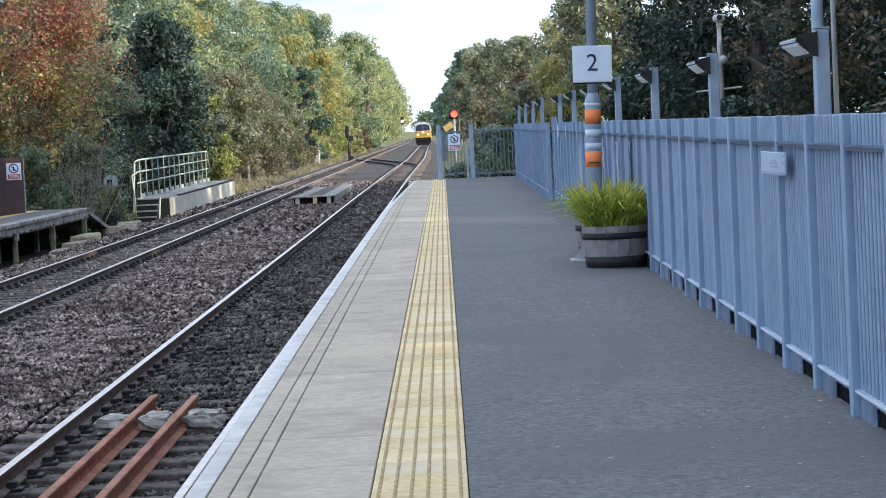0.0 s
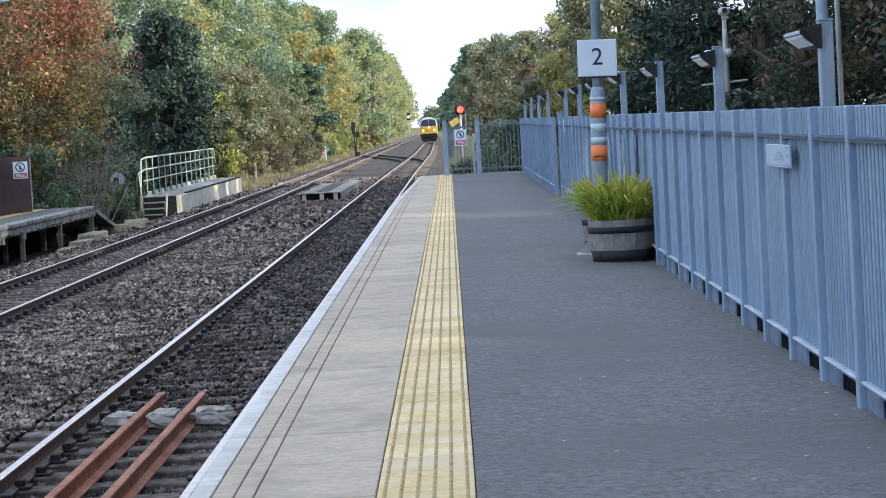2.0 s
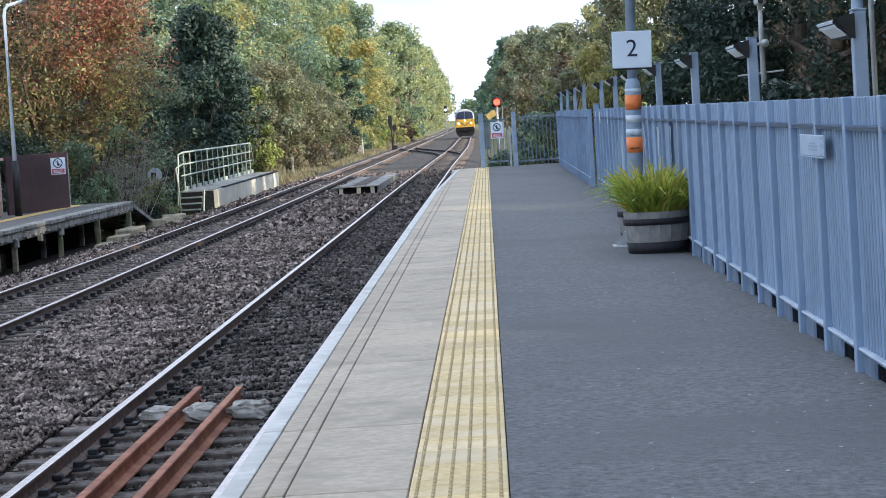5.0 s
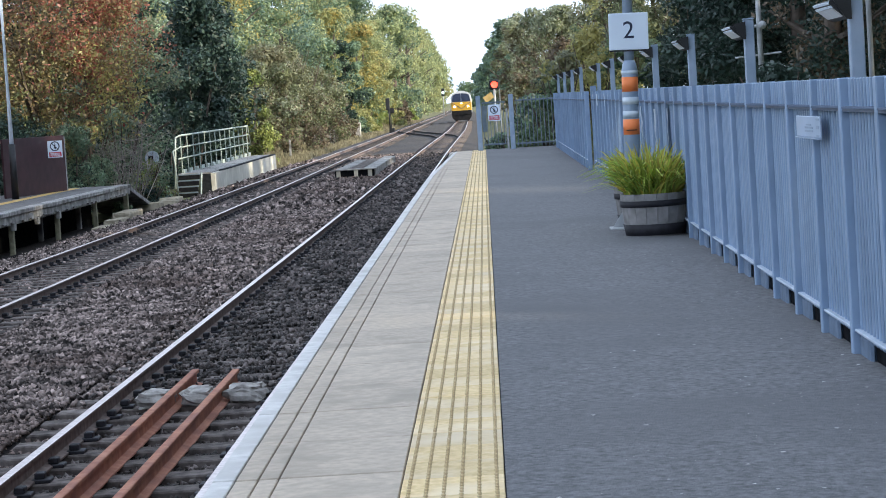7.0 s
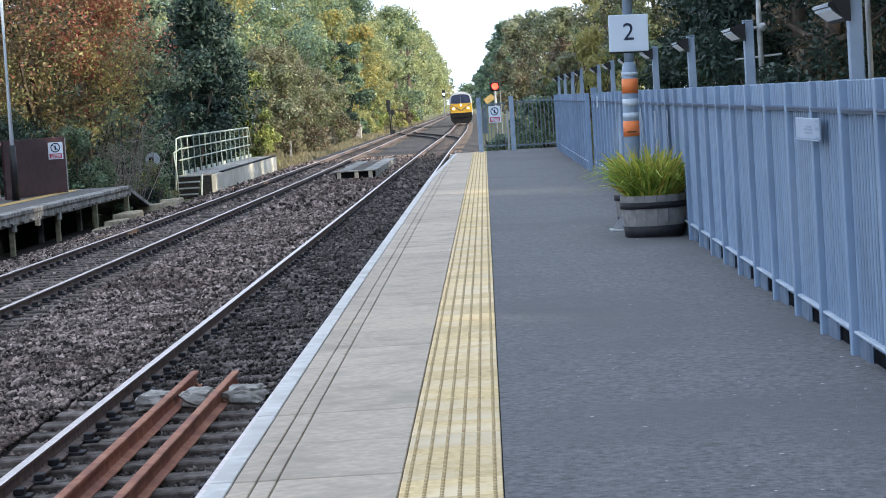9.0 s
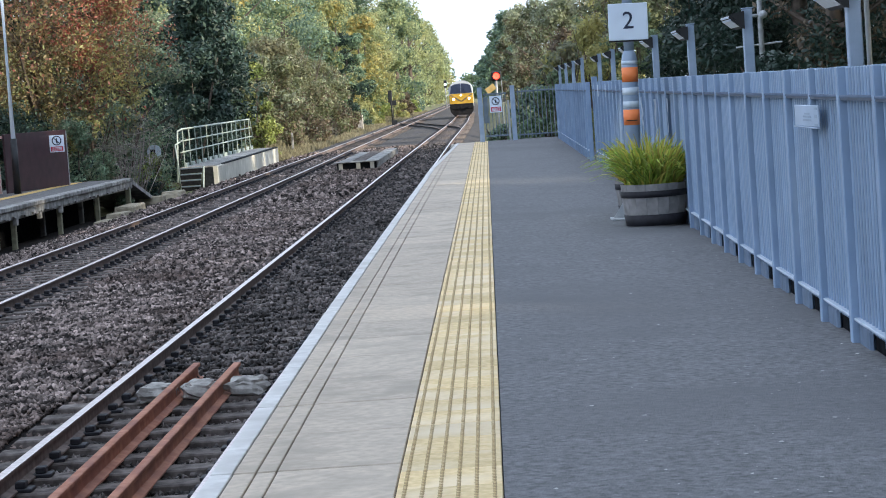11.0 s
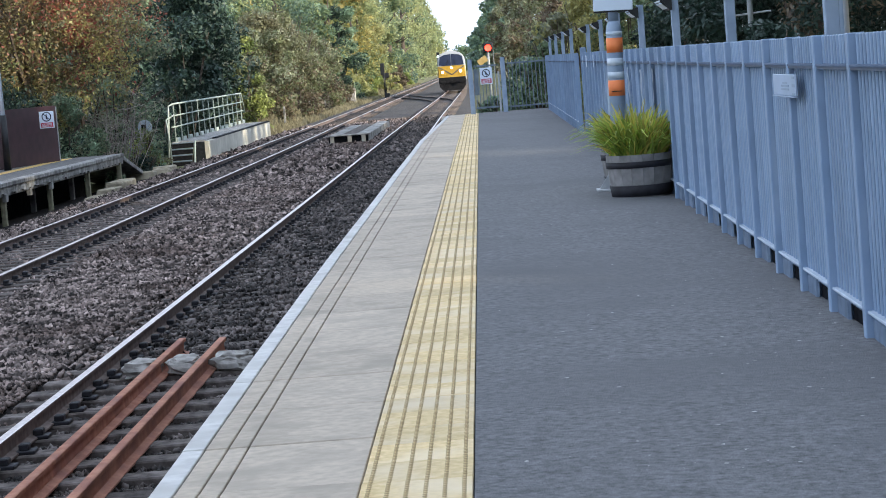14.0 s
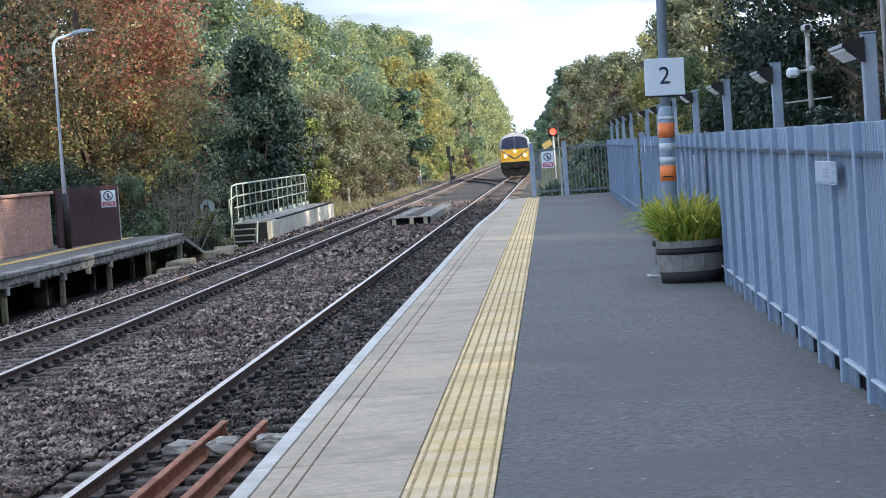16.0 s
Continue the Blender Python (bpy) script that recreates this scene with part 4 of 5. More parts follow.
# ---- far platform, wall, ramp ----
def make_left_platform():
    p = thing("opposite_platform", "old timber-edged platform with a faded yellow line", "platform", kind="structure")
    part("deck", box(-13.2, -10.22, 20, 66.0, -0.46, -0.315, 0.01), surface("old_tarmac", (0.115, 0.113, 0.113), (0.20, 0.197, 0.195), 7, 0.9, 0.3, spec=0.2), p, "worn grey platform surface")
    part("yellow_line", box(-11.80, -11.48, 20, 65.4, -0.3148, -0.309), YELLOW_LINE, p, "faded yellow painted line")
    y, rnd = 30.0, random.Random(9)
    while y < 66:
        L = min(2.4, 66.05 - y)
        part("edge_plank", box(-10.42, -10.08, y + 0.006, y + L - 0.006, -0.40, -0.30, 0.012), PLANK, p)
        y += 2.4
    y = 30.0
    while y < 65.9:
        h = rnd.uniform(0.14, 0.20)
        part("fascia_board", box(-10.17, -10.12, y + 0.004, y + 0.296, -0.40 - h, -0.405, 0.006), PLANK, p)
        y += 0.3
    # Added black wall paints the deep shade beneath the platform deck.
    part("void_wall", box(-11.45, -11.25, 25, 65.7, -1.72, -0.465), SHADE_BLACK, p, "black wall standing in for the shade below the deck")
    for i in range(7):
        yy = 39.0 + i * 2.65
        part("hanging_bracket", box(-10.2, -10.1, yy, yy + 0.2, -0.74, -0.57, 0.01), PLANK, p)
    for i in range(6):
        yy = 33.6 + i * 5.35
        part("support_post", box(-10.27, -10.15, yy, yy + 0.13, -1.6, -0.42, 0.015), POSTWOOD, p)
        part("back_post", box(-10.95, -10.82, yy + 1.2, yy + 1.35, -1.5, -0.46, 0.015), PLANK, p)
    part("cross_beam", box(-10.36, -10.18, 30, 65.8, -0.62, -0.47, 0.012), PLANK, p)
    ramp = prism(((66.0, -0.33), (66.0, -0.45), (71.4, -1.36), (71.4, -1.25)), -11.9, -10.15, axis="x")
    part("end_slope", ramp, PLANK, p, "sloping timber end of the platform")
    part("end_post", box(-10.28, -10.14, 65.6, 65.76, -1.5, -0.42, 0.01), POSTWOOD, p)
    for x, y, sx, sy, sz in ((-9.80, 61.3, 0.24, 0.9, 0.20), (-9.85, 63.6, 0.26, 1.2, 0.26), (-10.2, 70.4, 0.34, 0.6, 0.22), (-9.9, 72.4, 0.30, 0.7, 0.20), (-10.1, 74.2, 0.3, 0.6, 0.22), (-9.7, 58.5, 0.2, 0.7, 0.10)):
        b = box(-sx, sx, -sy, sy, -sz, sz, min(sx, sz) * 0.16)
        for v in b.verts:
            v.co *= 1 + 0.45 * noise.noise(v.co * 1.7 + Vector((x, y, 0)))
        s = thing("stone_block", "pale weathered stone block lying beside the track", "stone", (x, y, -1.26))
        part("block", b, surface("sandy_stone", (0.28, 0.245, 0.18), (0.46, 0.405, 0.305), 6, 0.95, 0.6, 20), s)
    wall = thing("brick_wall", "pink brick wall along the back of the opposite platform", "wall", kind="structure")
    part("wall_core", box(-12.73, -12.50, 36, 59.35, -0.6, 1.14), MORTAR, wall)
    part("coping", box(-12.77, -12.41, 36, 59.45, 1.145, 1.22, 0.01), BRICK, wall)
    me = to_mesh("brick", box(-0.012, 0.0, 0.0, 0.215, 0.0, 0.065, 0.004), BRICK)
    for row in range(19):
        y = 51.6 + (0.1125 if row % 2 else 0)
        while y + 0.22 < 59.35 and row < 19:
            b = part("brick", me, None, wall)
            b.matrix_basis = pose(-12.486 + random.uniform(0, 0.004), y, -0.30 + row * 0.075)
            y += 0.225
            if len(wall.children) > 640:
                break
    q = thing("maroon_board", "dark maroon panel with a white warning notice beside the wall", "board", (-12.40, 59.5, -0.31), 79)
    part("panel", box(0.0, 4.35, -0.03, 0.03, 0.0, 1.57, 0.006), MAROON, q, "dark maroon flat panel")
    part("panel_post", box(4.35, 4.41, -0.04, 0.04, -0.1, 1.54, 0.006), STEEL, q)
    prohibition_sign(q, pose(3.05, -0.27, 1.20, 0, 0, -79), 0.41, 0.47)
    lp = thing("platform_lamp", "tall white tapered lamp post with a dark base on the platform", "street lamp", (-11.98, 58.8, -0.32))
    part("dark_base", tube([(0, 0, 0), (0, 0, 1.45)], [0.10, 0.085], 14), BLACK, lp, "black painted base")
    part("column", tube([(0, 0, 1.45), (0, 0, 5.25), (0.03, 0, 5.40), (0.12, 0, 5.50), (0.6, 0, 5.62)], [0.062, 0.045, 0.042, 0.04, 0.035], 12), SIGN_WHITE, lp, "white painted column")
    part("lantern", prism(((0.5, 5.59), (1.10, 5.645), (1.08, 5.69), (0.85, 5.725), (0.55, 5.67)), -0.10, 0.10), GALV, lp)


def make_ramp():
    r = thing("track_access_ramp", "pale concrete access platform with dark steps and a white metal handrail", "access platform", (0, 0, 0))
    x0, x1, y0, y1, z = -11.3, -9.9, 85.0, 110.0, -0.55
    part("side_wall", prism(((y0, -1.5), (y0, z - 0.04), (y1, z + 0.05), (y1, -1.5)), x1 - 0.15, x1, axis="x"), CREAM, r, "pale cream concrete side wall")
    part("deck", prism(((y0, z - 0.2), (y0, z), (y1 - 0.1, z + 0.09), (y1 - 0.1, z - 0.3)), x0, x1 - 0.16, axis="x"), PLANK, r, "grey worn deck")
    part("deck_edge", prism(((y0 + 2.5, z - 0.025), (y0 + 2.5, z + 0.02), (y1 - 0.2, z + 0.11), (y1 - 0.2, z + 0.055)), x1 - 0.15, x1 + 0.01, axis="x"), DARK_STEP, r)
    part("end_face", box(x1 - 0.5, x1 - 0.16, y0 - 0.12, y0 - 0.01, -1.5, z - 0.05, 0.01), DARK_STEP, r)
    for i in range(4):
        zz = z - 0.02 - 0.22 * i
        part("step", box(x0 + 0.05, x1 - 0.55, y0 - 0.3 - 0.3 * i, y0 - 0.02 - 0.3 * i, zz - 0.04, zz, 0.006), END_STEEL, r)
        # Risers get the shade black, so the dark between treads is painted.
        part("riser", box(x0 + 0.05, x1 - 0.55, y0 - 0.28 - 0.3 * i, y0 - 0.25 - 0.3 * i, zz - 0.21, zz - 0.045), SHADE_BLACK, r)
    part("stringer", tube([(x1 - 0.5, y0, z), (x1 - 0.42, y0 - 1.25, -1.42)], 0.03, 6), RAILING, r)
    xr, rise = x0 + 0.14, 0.10 / (y1 - 0.4 - y0)
    top = [(xr - 0.05, y0 - 1.6, -1.05), (xr - 0.02, y0 - 0.9, 0.84), (xr, y0 + 0.2, 0.90), (xr, y1 - 0.4, 1.00), (xr, y1 + 0.6, 0.1)]
    part("top_rail", tube(top, 0.036, 8), RAILING, r)
    part("end_rail", tube([(xr + 0.02, y0 + 0.1, 0.48), (xr - 0.06, y0 - 1.5, 0.34), (xr + 0.06, y0 - 1.9, -0.45), (xr + 0.10, y0 - 2.0, -1.35)], 0.03, 8), RAILING, r)
    for drop in (0.42, 0.84):
        part("middle_rail", tube([(xr, y0 - 0.5, 0.87 - drop), (xr, y1, 1.0 - drop)], 0.03, 8), RAILING, r)
    for i in range(14):
        y = y0 + 0.3 + i * (y1 - 1.2 - y0) / 13
        zt = 0.90 + rise * (y - y0)
        part("upright", tube([(xr, y, zt - 1.5), (xr, y, zt)], 0.022, 6), RAILING, r)
        part("foot_plate", box(xr - 0.05, xr + 0.03, y + 0.25, y + 1.1, zt - 1.46, zt - 1.30, 0.005), RAILING, r)
    b = thing("mirror_board", "round faded board half hidden in the bushes", "board", (-11.20, 78.0, -0.09))
    part("disc", tube([(0, 0.0, 0.32), (0, 0.05, 0.32)], 0.25, 18), TAPE_GREY, b, "pale faded disc")
    part("dark_mark", box(-0.12, 0.05, -0.012, -0.002, 0.26, 0.40), DARK_STEP, b)
    part("stake", tube([(0, 0.08, -1.2), (0, 0.08, 0.4)], 0.03, 6), STEEL, b)
    for i, (x, y) in enumerate(((-11.0, 131), (-11.1, 152), (-11.3, 170))):
        w = thing("fence_stake", "short weathered timber stake in dry grass", "stake", (x, y, -1.3), group="lineside stakes")
        part("stake", box(-0.06, 0.06, -0.06, 0.06, 0, 1.25, 0.01), PLANK, w)


# ---- the locomotive ----
def loft(sections):
    bm = bmesh.new()
    rings = [[bm.verts.new(p) for p in s] for s in sections]
    n = len(rings[0])
    for a, b in zip(rings, rings[1:]):
        for k in range(n):
            bm.faces.new((a[k], a[(k + 1) % n], b[(k + 1) % n], b[k]))
    bm.faces.new(rings[0][::-1])
    bm.faces.new(rings[-1])
    return bm


def shell_half(z0, z1, w):
    """Half outline of the body between two heights above the rail: straight sides and a domed roof."""
    pts = []
    for i in range(9):
        z = z0 + (z1 - z0) * i / 8
        x = w if z < 2.9 else w * math.sqrt(max(0.0, 1 - ((z - 2.9) / 1.06) ** 2.3))
        pts.append((x, z))
    return pts


def body_band(z0, z1, w, y0, y1, rake=0.0):
    half = shell_half(z0, z1, w)
    ring = lambda y, s, back: [(x * s, y + back * (z - 2.4) / 1.5 if z > 2.4 else y, z) for x, z in half] + [(-x * s, y + back * (z - 2.4) / 1.5 if z > 2.4 else y, z) for x, z in half[::-1]]
    return loft([ring(y0, 0.93, rake), ring(y0 + 0.25, 0.985, rake * 0.8), ring(y0 + 0.8, 1.0, rake * 0.3), ring(y1, 1.0, 0)])


def make_locomotive():
    t = thing("locomotive", "diesel locomotive with yellow cab front and silver-grey sides", "locomotive")
    part("yellow_front", body_band(1.42, 2.50, 1.335, 0.0, 1.2), LOCO_YELLOW, t, "yellow cab front")
    part("cab_upper", body_band(2.505, 3.955, 1.335, 0.0, 2.6, 0.42), LOCO_ROOF, t, "silver-grey domed cab roof")
    part("body_side", loft([[(1.34 * sx, y, z) for sx, z in ((-1, 1.1), (1, 1.1), (1, 2.9), (0.86, 3.5), (0.5, 3.8), (-0.5, 3.8), (-0.86, 3.5), (-1, 2.9))] for y in (1.21, 19.3)]), LOCO_SILVER, t, "silver body side")
    for s in (-1, 1):
        scr = loft([[(s * a, y, z) for a, z, y in ((0.03, 2.56, -0.05 + o), (1.20, 2.56, 0.0 + o), (1.06, 3.38, 0.21 + o), (0.72, 3.56, 0.27 + o), (0.03, 3.64, 0.29 + o))] for o in (0.0, 0.05)])
        part("windscreen", scr, GLASS, t, "dark cab windscreen")
        part("headlight", tube([(s * 0.86, -0.06, 1.93), (s * 0.86, 0.05, 1.93)], 0.12, 16), HEADLAMP, t, "lit white headlight")
        part("light_housing", box(s * 0.86 - 0.25, s * 0.86 + 0.25, -0.03, 0.04, 1.62, 2.22, 0.04), LOCO_YELLOW, t)
        chev = bmesh.new()
        vs = [chev.verts.new(p) for p in ((s * 0.02, -0.035, 1.72), (s * 0.02, -0.035, 1.60), (s * 1.2, -0.02, 2.36), (s * 1.2, -0.02, 2.46), (s * 0.62, -0.035, 2.14))]
        chev.faces.new(vs)
        bmesh.ops.solidify(chev, geom=chev.faces[:], thickness=0.02)
        part("chevron_stripe", chev, CHEVRON, t, "dark blue chevron stripe")
        buf = tube([(s * 0.88, -0.55, 1.05), (s * 0.88, -0.50, 1.05), (s * 0.88, -0.48, 1.05), (s * 0.88, 0.1, 1.05)], [0.22, 0.22, 0.10, 0.12], 14)
        part("buffer", buf, LOCO_BLACK, t)
        part("wiper", tube([(s * 0.5, -0.05, 2.55), (s * 0.25, 0.10, 3.15)], 0.012, 5), LOCO_BLACK, t)
        part("side_window", box(s * 1.335 - 0.02, s * 1.335 + 0.02, 0.9, 1.6, 2.55, 3.2, 0.01), GLASS, t)
    part("marker_light", tube([(0, -0.05, 2.33), (0, 0.05, 2.33)], 0.10, 14), HEADLAMP, t, "lit white marker light")
    part("buffer_beam", box(-1.3, 1.3, -0.02, 0.6, 0.82, 1.415, 0.03), LOCO_BLACK, t, "black buffer beam")
    part("snow_plough", loft([[(x, y, z) for x, z in ((-0.95, 0.16), (0.95, 0.16), (1.25, 0.55), (1.28, 0.80), (-1.28, 0.80), (-1.25, 0.55))] for y in (-0.15, 0.3)]), LOCO_BLACK, t)
    part("underframe", box(-1.2, 1.2, 0.65, 19.2, 0.75, 1.09, 0.03), LOCO_BLACK, t)
    part("roof_spine", box(-0.55, 0.55, 2.7, 19.0, 3.81, 3.93, 0.04), LOCO_ROOF, t)
    for y in (3.6, 15.4):
        b = part("bogie", box(-1.15, 1.15, y - 1.9, y + 1.9, 0.35, 0.74, 0.05), LOCO_BLACK, t)
        for dy in (-1.5, 0, 1.5):
            for s in (-1, 1):
                part("wheel", tube([(s * 0.68, y + dy, 0.53), (s * 0.82, y + dy, 0.53)], 0.53, 20), HOOP, b)
    part("coupling", tube([(0, -0.45, 0.98), (0, 0.0, 1.02)], 0.06, 8), LOCO_BLACK, t)
    return t


# ---- trees and bushes ----
def leaf_mesh(centres, radii, n, size, seed, squash=0.85):
    """Leaf blades spread over the outer part of clumps."""
    rng = np.random.default_rng(seed)
    weight = np.asarray(radii) ** 2
    pick = rng.choice(len(centres), n, p=weight / weight.sum())
    d = rng.normal(size=(n, 3))
    d /= np.linalg.norm(d, axis=1, keepdims=True)
    r = np.asarray(radii)[pick] * (0.35 + 0.75 * rng.random(n) ** 0.55)
    p = np.asarray(centres)[pick] + d * r[:, None] * (1, 1, squash)
    nrm = d * 0.6 + rng.normal(scale=0.55, size=(n, 3)) + (0, 0, 0.35)
    nrm /= np.linalg.norm(nrm, axis=1, keepdims=True)
    u = np.cross(nrm, rng.normal(size=(n, 3)))
    u /= np.linalg.norm(u, axis=1, keepdims=True)
    v = np.cross(nrm, u)
    s = size * rng.uniform(0.6, 1.35, (n, 1))
    verts = np.stack([p - u * s, p + v * s * 0.45 + nrm * s * 0.15, p + u * s, p - v * s * 0.45 + nrm * s * 0.15], 1)
    return verts.reshape(-1, 3), np.arange(n * 4).reshape(-1, 4)


def make_tree(name, label, category, x, y, h, r, material, n, leaf, seed, low=0.22, clumps=46, group="", trunk=0.0, lean=0.0):
    rnd = random.Random(seed)
    z0 = ground_z(x, y) - 0.1
    t = thing(name, label, category, (x, y, z0), 0, group)
    tr = trunk or 0.025 * h + 0.03
    bm = bmesh.new()
    top = Vector((rnd.uniform(-0.3, 0.3) + lean, rnd.uniform(-0.3, 0.3), h * 0.8))
    mid = Vector((rnd.uniform(-0.2, 0.2) + lean * 0.4, rnd.uniform(-0.2, 0.2), h * 0.4))
    tube([(0, 0, 0), (0.0, 0, h * 0.06), mid, top], [tr * 1.35, tr, tr * 0.7, tr * 0.15], 7, bm)
    for i in range(7):
        a, f = rnd.uniform(0, 6.28), rnd.uniform(0.22, 0.7)
        s = mid * (f / 0.4) if f < 0.4 else mid.lerp(top, (f - 0.4) / 0.6)
        if f < 0.4:
            s = Vector((s.x, s.y, h * f * 1.0))
        L = r * rnd.uniform(0.6, 0.95)
        e = s + Vector((math.cos(a) * L, math.sin(a) * L, rnd.uniform(0.25, 0.8) * L))
        tube([s, s.lerp(e, 0.5) + Vector((0, 0, -0.06 * L)), e], [tr * 0.42, tr * 0.28, tr * 0.08], 5, bm, False)
    part("trunk", bm, BARK, t)
    centres, radii = [], []
    for i in range(clumps):
        f = rnd.random()
        z = h * (low + (1 - low) * f)
        prof = math.sin(math.pi * min(0.99, 0.16 + 0.80 * f)) ** 0.75
        a, q = rnd.uniform(0, 6.28), math.sqrt(rnd.random())
        rr = r * prof * q * rnd.uniform(0.75, 1.08)
        cr = r * rnd.uniform(0.16, 0.34)
        centres.append((rr * math.cos(a) + lean * f, rr * math.sin(a), min(z, h - cr * 0.6)))
        radii.append(cr)
    v, f = leaf_mesh(centres, radii, n, leaf, seed)
    v[:, 2] = np.maximum(v[:, 2], 0.05)
    c = new("crown", leafy_mesh("crown", v, f, material, r, h, seed))
    c.parent = t
    return t


def leafy_mesh(name, verts, faces, material, r, h, seed):
    """A mesh of leaves in one colour, or in patches of several: (material, share, how it follows x, how it follows height)."""
    if not isinstance(material, (list, tuple)):
        return mesh_np(name, verts, faces, material)
    rng = np.random.default_rng(seed + 9)
    mid = verts.reshape(-1, 4, 3).mean(1)
    q, score = mid / (r, r, h), []
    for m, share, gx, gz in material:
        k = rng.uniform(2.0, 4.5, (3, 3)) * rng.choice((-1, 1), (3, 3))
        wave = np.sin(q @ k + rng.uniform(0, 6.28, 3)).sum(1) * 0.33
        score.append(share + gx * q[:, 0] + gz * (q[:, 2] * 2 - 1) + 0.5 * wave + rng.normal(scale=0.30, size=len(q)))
    me = mesh_np(name, verts, faces, material[0][0])
    for m, *_ in material[1:]:
        me.materials.append(m)
    me.polygons.foreach_set("material_index", np.argmax(score, 0).astype(np.int32))
    return me


def make_bush(label, x, y, h, r, material, n, leaf, seed, name="bush", sy=1.0, group=""):
    rnd = random.Random(seed)
    t = thing(name, label, name.replace("_", " "), (x, y, ground_z(x, y) - 0.05), 0, group)
    bm = bmesh.new()
    for i in range(6):
        a = rnd.uniform(0, 6.28)
        tube([(0.1 * math.cos(a), 0.1 * math.sin(a), 0), (r * 0.4 * math.cos(a), r * 0.4 * sy * math.sin(a), h * 0.5), (r * 0.7 * math.cos(a), r * 0.7 * sy * math.sin(a), h * 0.85)], [0.05, 0.03, 0.01], 5, bm, False)
    tagged(part("woody_base", bm, BARK, t), kind="stuff")
    centres, radii = [], []
    for i in range(30):
        a, q, f = rnd.uniform(0, 6.28), math.sqrt(rnd.random()), rnd.random()
        k = (1 - f ** 2.2 * 0.75)
        cr = min(r, h) * rnd.uniform(0.18, 0.34)
        centres.append((r * q * k * math.cos(a), r * sy * q * k * math.sin(a), max(cr * 0.5, (h - cr) * f)))
        radii.append(cr)
    v, f = leaf_mesh(centres, radii, n, leaf, seed)
    v[:, 2] = np.maximum(v[:, 2], 0.02)
    c = new("foliage", leafy_mesh("foliage", v, f, material, r, h, seed))
    c.parent = t
    return t


def make_twigs():
    rng = np.random.default_rng(31)
    t = thing("bare_shrub", "leafless grey twiggy shrub behind the platform end", "shrub", (-11.7, 74.4, -1.35))
    bm = bmesh.new()
    for i in range(50):
        x, y = rng.normal(scale=0.6), rng.normal(scale=0.9)
        L = rng.uniform(1.2, 3.0)
        e = Vector((x + rng.normal(scale=0.4), y + rng.normal(scale=0.4), L))
        s = Vector((x * 0.5, y * 0.5, 0))
        m = s.lerp(e, 0.5) + Vector((rng.normal(scale=0.12), rng.normal(scale=0.12), 0.1))
        tube([s, m, e], [0.013, 0.010, 0.004], 4, bm, False)
        for k in range(6):
            b = m.lerp(e, rng.random())
            tube([b, b + Vector((rng.normal(scale=0.42), rng.normal(scale=0.3), rng.uniform(-0.05, 0.4)))], [0.007, 0.003], 3, bm, False)
    tagged(part("branchwork", bm, TWIG, t), kind="stuff")


def make_grass():
    """Dry tufts along the cess on the far side of the line."""
    rng = np.random.default_rng(7)
    n = 16000
    y = 116 + 300 * rng.random(n) ** 1.2
    x = np.array([line_x(FAR_LINE, q) for q in y]) - 2.3 - 4.2 * rng.random(n) ** 1.1
    verts, faces = [], []
    for i in range(n):
        h, a, w = rng.uniform(0.2, 0.65), rng.uniform(0, 6.28), rng.uniform(0.02, 0.06) * (1 + y[i] / 200)
        z = ground_z(x[i], y[i]) - 0.03
        k = len(verts)
        lx, ly = rng.normal(scale=0.18), rng.normal(scale=0.18)
        verts += [(x[i] - w, y[i], z), (x[i] + w, y[i], z), (x[i] + lx + w * 0.2, y[i] + ly, z + h), (x[i] + lx - w * 0.3, y[i] + ly, z + h * 0.9)]
        faces.append((k, k + 1, k + 2, k + 3))
    tagged(new("dry_grass", mesh_np("dry_grass", verts, faces, DRY)), "pale dry grass tufts beside the far track", "grass", kind="stuff")


